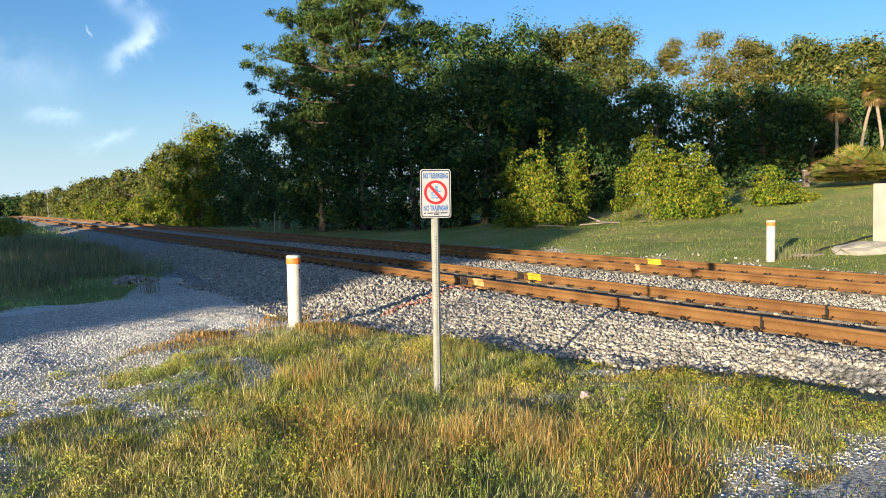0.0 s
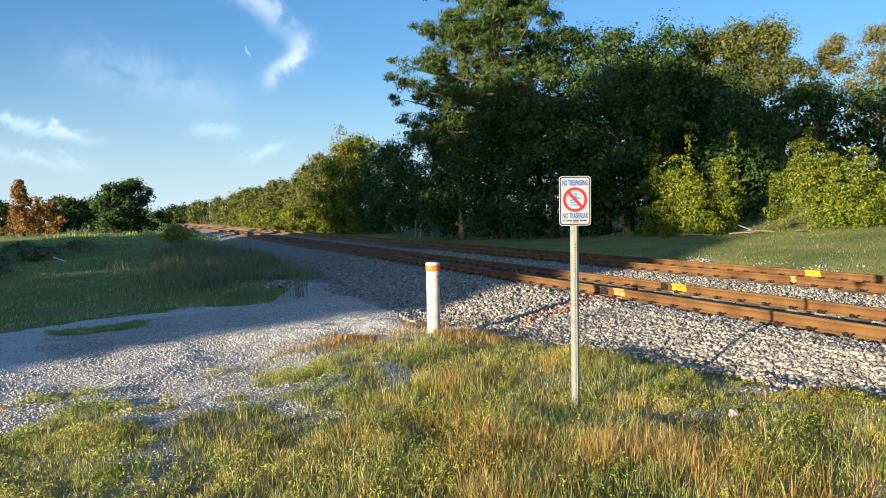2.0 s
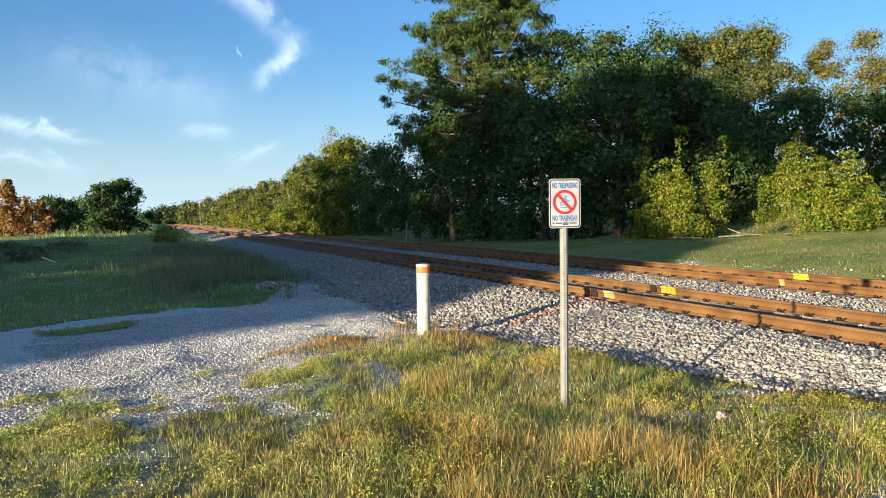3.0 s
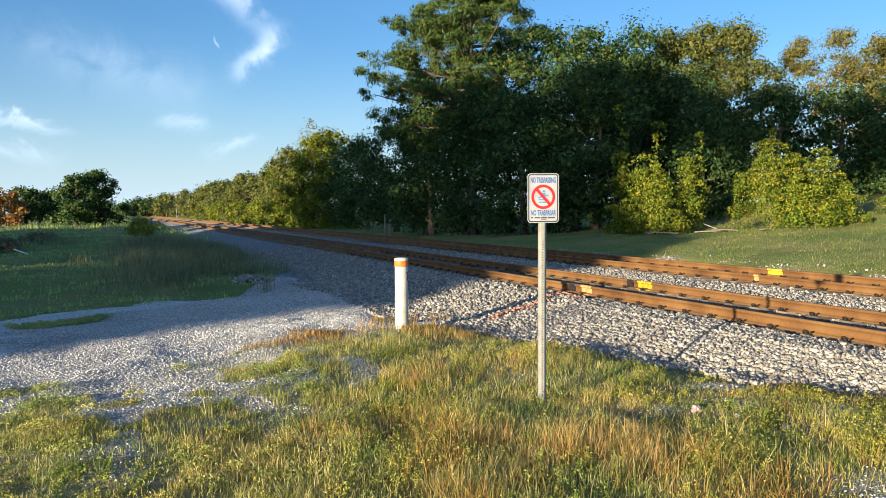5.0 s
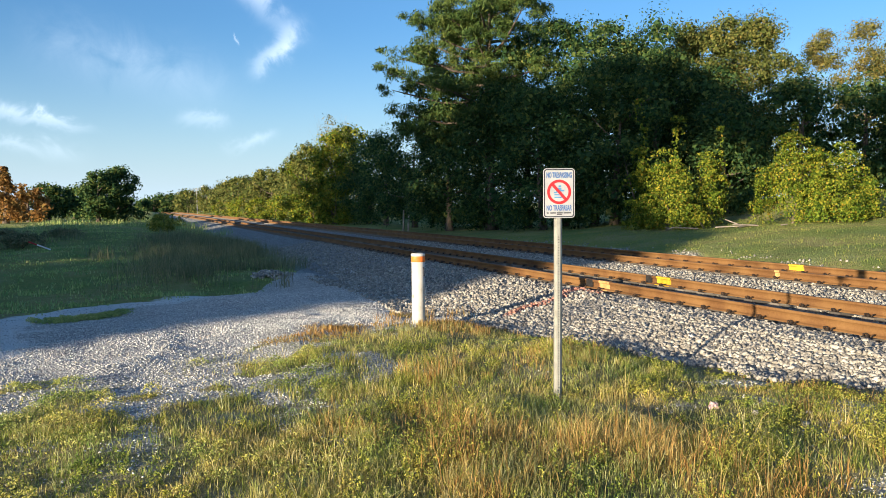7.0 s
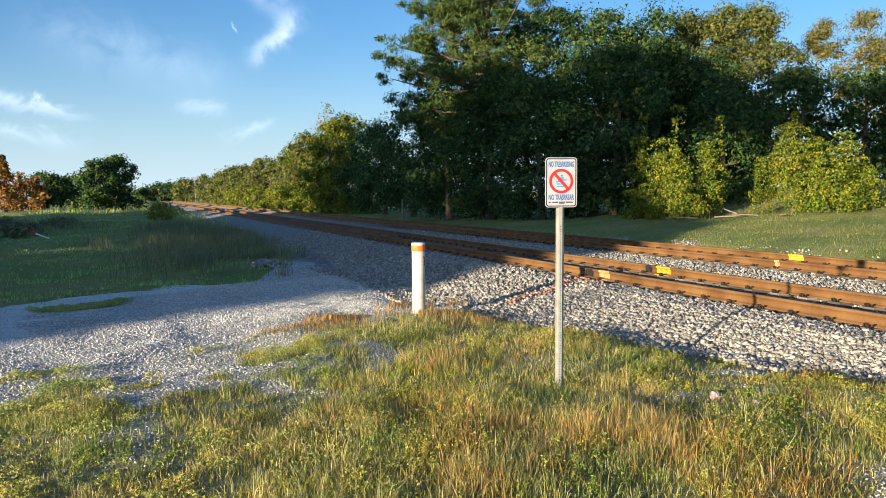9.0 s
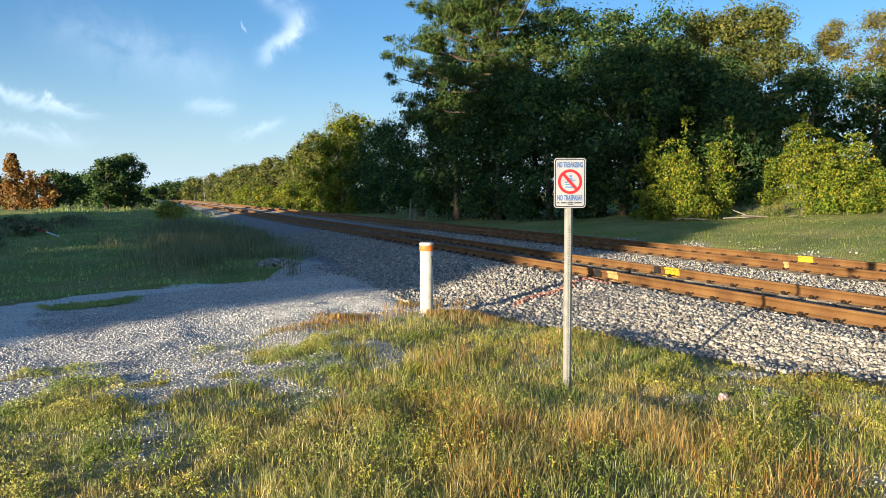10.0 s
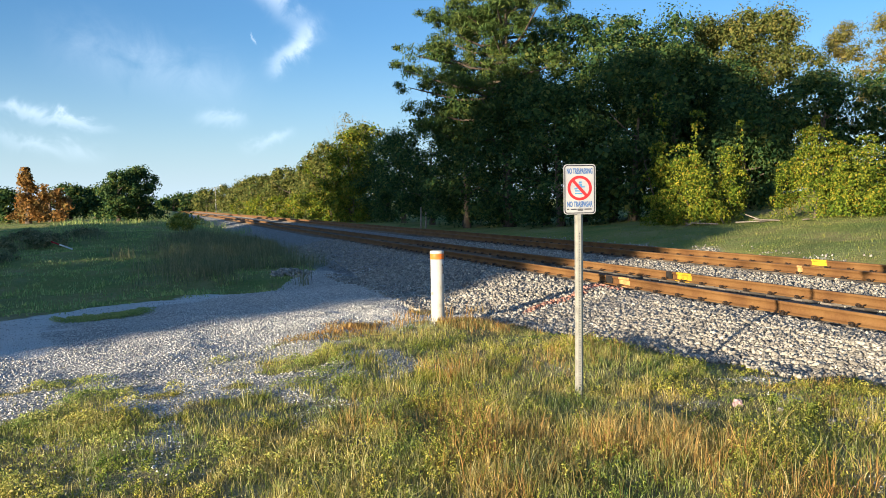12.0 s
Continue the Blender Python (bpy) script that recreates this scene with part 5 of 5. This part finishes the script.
def leaf_mass(name, x, y, height, reach, per, size, mat, label, mound=False):
    """Small-leaved plants: leaves along a few stems each, or in low mounds."""
    n = len(x) * per
    i = np.repeat(np.arange(len(x)), per)
    t = RNG.uniform(0.1, 1, n)
    if mound:
        a, u = RNG.uniform(0, 2 * np.pi, n), np.sqrt(RNG.uniform(0, 1, n))
        px, py = x[i] + reach[i] * u * np.cos(a), y[i] + reach[i] * u * np.sin(a)
        hh = height[i] * np.sqrt(1.02 - u * u) * RNG.uniform(0.7, 1.1, n)
    else:
        stem = RNG.integers(0, 5, n)
        a = stem * 1.257 + (x * 37 + y * 11)[i] + 0.35 * np.sin(stem * 5.0 + i)
        r = reach[i] * (0.5 + 0.5 * np.cos(stem * 2.1 + i)) * t ** 1.3
        px, py = x[i] + r * np.cos(a) + RNG.normal(0, 0.01, n), y[i] + r * np.sin(a) + RNG.normal(0, 0.01, n)
        hh = height[i] * t * (0.7 + 0.3 * np.sin(stem * 3.7 + i))
    pos = np.stack([px, py, terrain(px, py) + hh], -1)
    q = leaf_quads(pos, RNG.normal(0, 0.6, (n, 3)) * np.array([1, 1, 0.6]), size, 0.5)
    return tagged(new(name, mesh_of(name, q.reshape(-1, 3), np.arange(4 * n).reshape(n, 4), mat)), label, "weeds", kind="stuff")


def build_grass():
    near = (-5, 9, 2.2, 11.3)
    hummocks("green_grass", 8500, 26, 0.085, near, lambda x, y: bare(x, y) * (0.1 + 0.9 * lush(x, y)), 0.105, 0.0055, BLADE_GREEN, "fresh green grass in tufts with trodden gaps", 1.0)
    hummocks("dry_grass", 11500, 26, 0.08, near, lambda x, y: bare(x, y) * (0.06 + 0.94 * golden(x, y)) * (1 - 0.6 * lush(x, y)), 0.115, 0.0045, BLADE_STRAW, "dry straw-coloured grass in tufts", 1.1)
    x, y = scatter(42000, -5.5, 9, 2.2, 11)
    ok = (1 - weights(x, y)[3]) * (1 - 0.8 * weights(x, y)[1]) > RNG.uniform(0, 1, len(x))
    blades("thatch", x[ok], y[ok], 0.08, 0.006, BLADE_STRAW, "flattened dry grass litter on the soil", 3.0)
    hummocks("tall_straw", 420, 16, 0.07, (-1.5, 9, 2.8, 9.5), lambda x, y: bare(x, y) * golden(x, y), 0.24, 0.0042, BLADE_STRAW, "tall dry seed-heads of grass standing in tufts", 0.8)
    x, y = tufts(1100, 12, 0.06, 2.6, 6.4, 9.6, 12.8, lambda x, y: np.exp(-(((x - 4.7) / 0.85) ** 2 + ((y - 11.1) / 0.7) ** 2)))
    blades("rusty_grass", x, y, 0.2, 0.009, BLADE_RUSTY, "rust-brown dry grass round the marker post")
    x, y = tufts(1300, 9, 0.08, 0.6, 4.6, 10.4, 13.0, lambda x, y: 0.9 * step(0.55, 0.72, value_noise(x, y, 1.1, 24)) * step(0.5, 2.2, x))
    blades("rusty_creeper", x, y, 0.07, 0.012, BLADE_RUSTY, "low russet creeper on the gravel")
    hummocks("reddish_stems", 2000, 14, 0.08, (1.4, 7.5, 2.8, 9.2), lambda x, y: bare(x, y) * step(0.36, 0.58, value_noise(x, y, 0.9, 35)), 0.19, 0.005, BLADE_RUSTY, "reddish brown dead stems standing in the grass", 0.8)
    for name, mat, label in (("short_grass", BLADE_GREEN, "low green grass shoots between the tufts"), ("short_straw", BLADE_STRAW, "low dry grass shoots between the tufts")):
        x, y = scatter(60000, -3.2, 8, 2.6, 10.5)
        ok = (1 - weights(x, y)[3]) * (1 - 0.9 * weights(x, y)[1]) * (1 - 0.5 * step(5, 10, y)) > RNG.uniform(0, 1, len(x))
        blades(name, x[ok], y[ok], 0.1, 0.006, mat, label, 0.8)
    x, y = tufts(1500, 7, 0.09, -6, 7, -5, 2.3, lambda x, y: 0.25 + 0.75 * bare(x, y))
    blades("trodden_grass", x, y, 0.1, 0.009, BLADE_GREEN, "thin trodden grass where the path comes in", 0.9)
    x, y = tufts(1500, 7, 0.09, -6, 7, -5, 2.3, lambda x, y: 0.25 + 0.75 * bare(x, y))
    blades("trodden_straw", x, y, 0.1, 0.009, BLADE_STRAW, "thin dry grass where the path comes in", 1.2)
    # small-leaved weeds
    x, y = scatter(9000, -2.5, 9, 2.2, 9.5)
    ok = bare(x, y) * (0.08 + 0.92 * step(0.42, 0.6, 0.5 * value_noise(x, y, 0.8, 25) + 0.5 * value_noise(x, y, 2.4, 36))) * (0.45 + 0.55 * step(0.5, 2.5, x)) > RNG.uniform(0, 1, len(x))
    ok &= np.hypot(x - 4.8, y - 5.35) > 0.3
    x, y = x[ok], y[ok]
    leaf_mass("weeds", x, y, RNG.uniform(0.12, 0.26, len(x)) * stature(x, y), RNG.uniform(0.05, 0.15, len(x)), 46, 0.019, BLADE_WEED, "small-leaved yellow-green weeds among the grass")
    x, y = scatter(1050, -3.0, 3.2, 3.0, 10.2)
    ok = np.clip(1 - weights(x, y)[1] * 0.9, 0, 1) * step(0.4, 0.6, value_noise(x, y, 1.2, 38)) * (1 - step(0.6, 2.4, x - 0.2 * (y - 6))) > RNG.uniform(0, 1, len(x))
    x, y = x[ok], y[ok]
    leaf_mass("creeping_weeds", x, y, RNG.uniform(0.05, 0.12, len(x)), RNG.uniform(0.08, 0.24, len(x)), 120, 0.022, BLADE_MAT, "low mounds of creeping green weeds on the gravel", True)
    x, y = scatter(900, -2.0, 0.2, 14.0, 15.8)
    ok = creeper(x, y) > RNG.uniform(0.2, 1, len(x))
    x, y = x[ok], y[ok]
    leaf_mass("sand_creeper", x, y, RNG.uniform(0.03, 0.07, len(x)), RNG.uniform(0.06, 0.14, len(x)), 40, 0.035, BLADE_MEADOW, "low green creeper lying across the pale sand", True)
    # meadow beyond the gravel and the rise past the tracks
    x, y = tufts(8000, 7, 0.12, -16, 5, 15.5, 60, lambda x, y: (1 - weights(x, y)[1]) * (1 - weights(x, y)[3]) * (0.4 + 0.6 * value_noise(x, y, 0.4, 26)))
    blades("meadow_grass", x, y, 0.11, 0.028, BLADE_MEADOW, "rough green meadow grass", 0.9)
    x, y = tufts(3000, 10, 0.16, -1.5, 5.6, 20, 46, lambda x, y: step(0.3, 0.5, value_noise(x, y, 0.3, 27)) * step(-1.0, 2.0, x - 0.02 * (y - 25)) * (1 - weights(x, y)[3]))
    blades("tall_brush", x, y, 0.5, 0.016, BLADE_BRUSH, "tall dull brown weeds beside the ballast", 0.5, "weeds")
    x, y = tufts(900, 10, 0.2, -14, -1, 26, 44, lambda x, y: step(0.5, 0.65, value_noise(x, y, 0.25, 28)))
    blades("meadow_weeds", x, y, 0.46, 0.02, BLADE_BRUSH, "rough grey-green weeds in the meadow", 0.5, "weeds")
    x, y = tufts(700, 10, 0.25, -8, 7, 60, 110, lambda x, y: 0.3 + 0.7 * step(0.5, 0.65, value_noise(x, y, 0.2, 29)) * (x < 6))
    blades("bank_grass", x, y, 0.36, 0.03, BLADE_MEADOW, "tall pale grass along the meadow bank", 0.5)
    x, y = tufts(12000, 5, 0.14, 16.2, 38, 5, 36, lambda x, y: (1 - weights(x, y)[1]) * (0.2 + 0.8 * value_noise(x, y, 0.5, 30)))
    blades("mown_grass", x, y, 0.075, 0.014, BLADE_TURF, "short mown grass on the rise past the tracks", 1.2)
    x, y = tufts(16, 14, 0.1, 17.1, 18.3, 11.6, 12.4, lambda x, y: 1 + 0 * x)
    blades("dead_grass", x, y, 0.3, 0.008, BLADE_BRUSH, "grey dead grass round the far marker post")


build_grass()
build_stones()


# ---- odds and ends ----
def build_block():
    """A weathered concrete block with spilt concrete at its foot."""
    x, y = 19.1, 10.85
    z = float(terrain(x, y, False))
    block = empty("concrete_block", pose(x, y, z, 0, 0, -60), "weathered pale concrete block with a poured foot, on grass", "concrete block")
    bm = bmesh.new()
    box(bm, 0, 1.5, 0, 0.5, -0.3, 1.68, 0.03)
    for v in bm.verts:
        v.co += Vector((noise.noise(v.co * 3), noise.noise(v.co * 3 + Vector((9, 0, 0))), noise.noise(v.co * 3 + Vector((0, 9, 0))))) * 0.012
    part("body", bm, CONCRETE, block, "upright weathered concrete slab")
    bm = bmesh.new()
    bmesh.ops.create_icosphere(bm, subdivisions=3, radius=1)
    for v in bm.verts:
        k = 1 + 0.25 * noise.noise(v.co * 2.5)
        v.co = Vector((0.05 + v.co.x * 0.95 * k, -0.1 + v.co.y * 0.5 * k, -0.05 + v.co.z * 0.28 * k))
    part("poured_foot", bm, CONCRETE, block, "rough spill of pale concrete")
    bm = bmesh.new()
    bmesh.ops.create_cone(bm, cap_ends=True, segments=14, radius1=0.05, radius2=0.05, depth=0.012, matrix=Matrix.Translation((0.36, -0.004, 0.95)) @ Matrix.Rotation(radians(90), 4, "X"))
    part("socket", bm, IRON, block, "dark round socket")
    return block


build_block()


def lump(name, x, y, size, mat, label, category, squash=0.7):
    bm = bmesh.new()
    bmesh.ops.create_icosphere(bm, subdivisions=3, radius=1)
    for v in bm.verts:
        k = 1 + 0.5 * noise.noise(v.co * 1.7 + Vector((x, y, 0))) + 0.2 * noise.noise(v.co * 5)
        v.co = Vector((v.co.x * k * size, v.co.y * k * size * 0.8, v.co.z * k * size * squash))
    ob = part(name, bm, mat)
    ob.location = (x, y, float(terrain(x, y)) + size * squash * 0.62)
    return tagged(ob, label, category)


lump("crumpled_wrapper", 4.86, 5.52, 0.046, LITTER, "crumpled faded pink wrapper lying in the grass", "litter", 0.9)
for x, y, s in ((5.05, 5.2, 0.045), (5.3, 5.25, 0.035), (5.45, 5.0, 0.04), (4.7, 4.9, 0.035), (5.2, 4.8, 0.05)):
    lump("loose_stone", x, y, s * 0.7, STONE, "pale loose stone in the grass", "stone")


def rod(name, a, b, r, mat, label, category, n=7):
    """A slightly crooked stick between two points."""
    a, b = Vector(a), Vector(b)
    path = []
    for i in range(n):
        t = i / (n - 1)
        path.append((tuple(a.lerp(b, t) + Vector((0, 0, 0.1 * r * math.sin(5 * t)))), r * (1 - 0.25 * t)))
    v, f = tubes([path], 8)
    ob = array_part(name, v, f, mat, None, "", True)
    return tagged(ob, label, category)


def ground_z(x, y):
    return float(terrain(x, y))


# fallen marker rod with red end in the meadow
sx, sy = -3.72, 34.8
stick = empty("fallen_marker_rod", pose(sx, sy, ground_z(sx, sy) + 0.32, 0, 24, 20), "fallen white rod with a red end in the weeds", "marker rod")
for nm, a, b, mat in (("white_end", -0.05, 0.5, LAMP_WHITE), ("red_end", -0.38, -0.05, SIGN_RED)):
    v, f = tubes([[((a + (b - a) * i / 3, 0, 0), 0.03) for i in range(4)]], 8)
    array_part(nm, v, f, mat, stick)
# weathered stakes at the foot of the thicket
for x, y, h in ((17.6, 51.8, 1.5), (17.9, 51.6, 1.2)):
    rod("wooden_stake", (x, y, ground_z(x, y) - 0.1), (x + 0.05, y, ground_z(x, y) + h), 0.07, DEADWOOD, "grey weathered wooden stake at the thicket's foot", "stake")
# dead branches on the grass before the shrubs
for i in range(9):
    x, y, a = 21.5 + 0.42 * i, 27.6 - 0.35 * i + 0.4 * math.sin(i * 2.2), i * 1.3
    z = ground_z(x, y)
    rod("dead_branch", (x, y, z + 0.05), (x + 1.1 * math.cos(a), y + 1.1 * math.sin(a), z + 0.12 + 0.2 * (i % 3 == 0)), 0.035, DEADWOOD, "grey dead branch lying on the grass", "branch")
x, y = 17.9, 12.0
rod("broken_board", (x - 0.3, y, ground_z(x, y) + 0.06), (x + 0.5, y - 0.3, ground_z(x, y) + 0.05), 0.05, DEADWOOD, "grey broken board lying by the marker post", "board")


# thin black line winding over the grass from the far marker post to the concrete block
line_rows = []
for i in range(26):
    t = i / 25
    x, y = 17.75 + 4.6 * t, 11.85 + 0.85 * t + 0.05 * math.sin(9 * t) + 0.02 * math.sin(23 * t)
    line_rows.append(((x, y, float(terrain(x, y)) + 0.03), 0.028))
v, f = tubes([line_rows], 6)
tagged(array_part("cable", v, f, BLACK, None, "", True), "thin black line lying across the grass", "cable")


def lamp_pole(x, y, height, label, head=True):
    z = ground_z(x, y)
    pole = empty("lamp_pole" if head else "utility_pole", pose(x, y, z), label, "lamp pole" if head else "utility pole")
    v, f = tubes([[((0, 0, height * i / 4), 0.16 - 0.02 * i) for i in range(5)]], 8)
    array_part("pole", v, f, POLE_GREY, pole)
    bm = bmesh.new()
    if head:
        box(bm, -0.15, 0.6, -0.15, 0.15, height - 0.1, height + 0.15, 0.04)
        part("lamp_head", bm, LAMP_WHITE, pole, "white lamp head")
    else:
        box(bm, -1.2, 1.2, -0.08, 0.08, height - 0.5, height - 0.3, 0.02)
        part("crossarm", bm, POLE_GREY, pole)
    return pole


lamp_pole(18.9, 250, 8.3, "thin far lamp pole with a white head")
lamp_pole(17.5, 250, 8.0, "thin far utility pole with a crossarm", False)


def gravel_heap(x, y, r, h):
    """A small heap of loose grey stone."""
    a, u = RNG.uniform(0, 6.28, 320), RNG.uniform(0, 1, 320)
    px, py = x + r * u * np.cos(a), y + r * 1.4 * u * np.sin(a)
    ob = stones("gravel_heap", px, py, 0.07, STONE, "small heap of grey stone among weeds", "gravel heap", 0.4)
    co = np.empty(len(ob.data.vertices) * 3, np.float32)
    ob.data.vertices.foreach_get("co", co)
    co = co.reshape(-1, 3)
    co[:, 2] += np.repeat(h * (1 - u), 8)
    ob.data.vertices.foreach_set("co", co.ravel())
    ob.data.update()


gravel_heap(3.6, 22.6, 0.6, 0.1)


def pedestal(x, y):
    """A small pale utility marker at the dark edge of the thicket, the shade put into its cabinet's colour."""
    z = ground_z(x, y)
    ob = empty("utility_pedestal", pose(x, y, z, 0, 0, -35), "small utility pedestal coloured dark for the shade, with a grey lid, by the palmettos", "utility box")
    bm = bmesh.new()
    box(bm, -0.17, 0.17, -0.1, 0.1, -0.1, 0.82, 0.02)
    # dark bark material stands in for the shade on the pale cabinet
    part("cabinet", bm, BARK, ob)
    bm = bmesh.new()
    box(bm, -0.19, 0.19, -0.12, 0.12, 0.822, 0.9, 0.02)
    part("lid", bm, POLE_GREY, ob)
    bm = bmesh.new()
    box(bm, -0.06, 0.06, -0.108, -0.1005, 0.25, 0.6, 0.003)
    part("door", bm, IRON, ob, "dark narrow door")
    return ob


pedestal(38.3, 25.4)
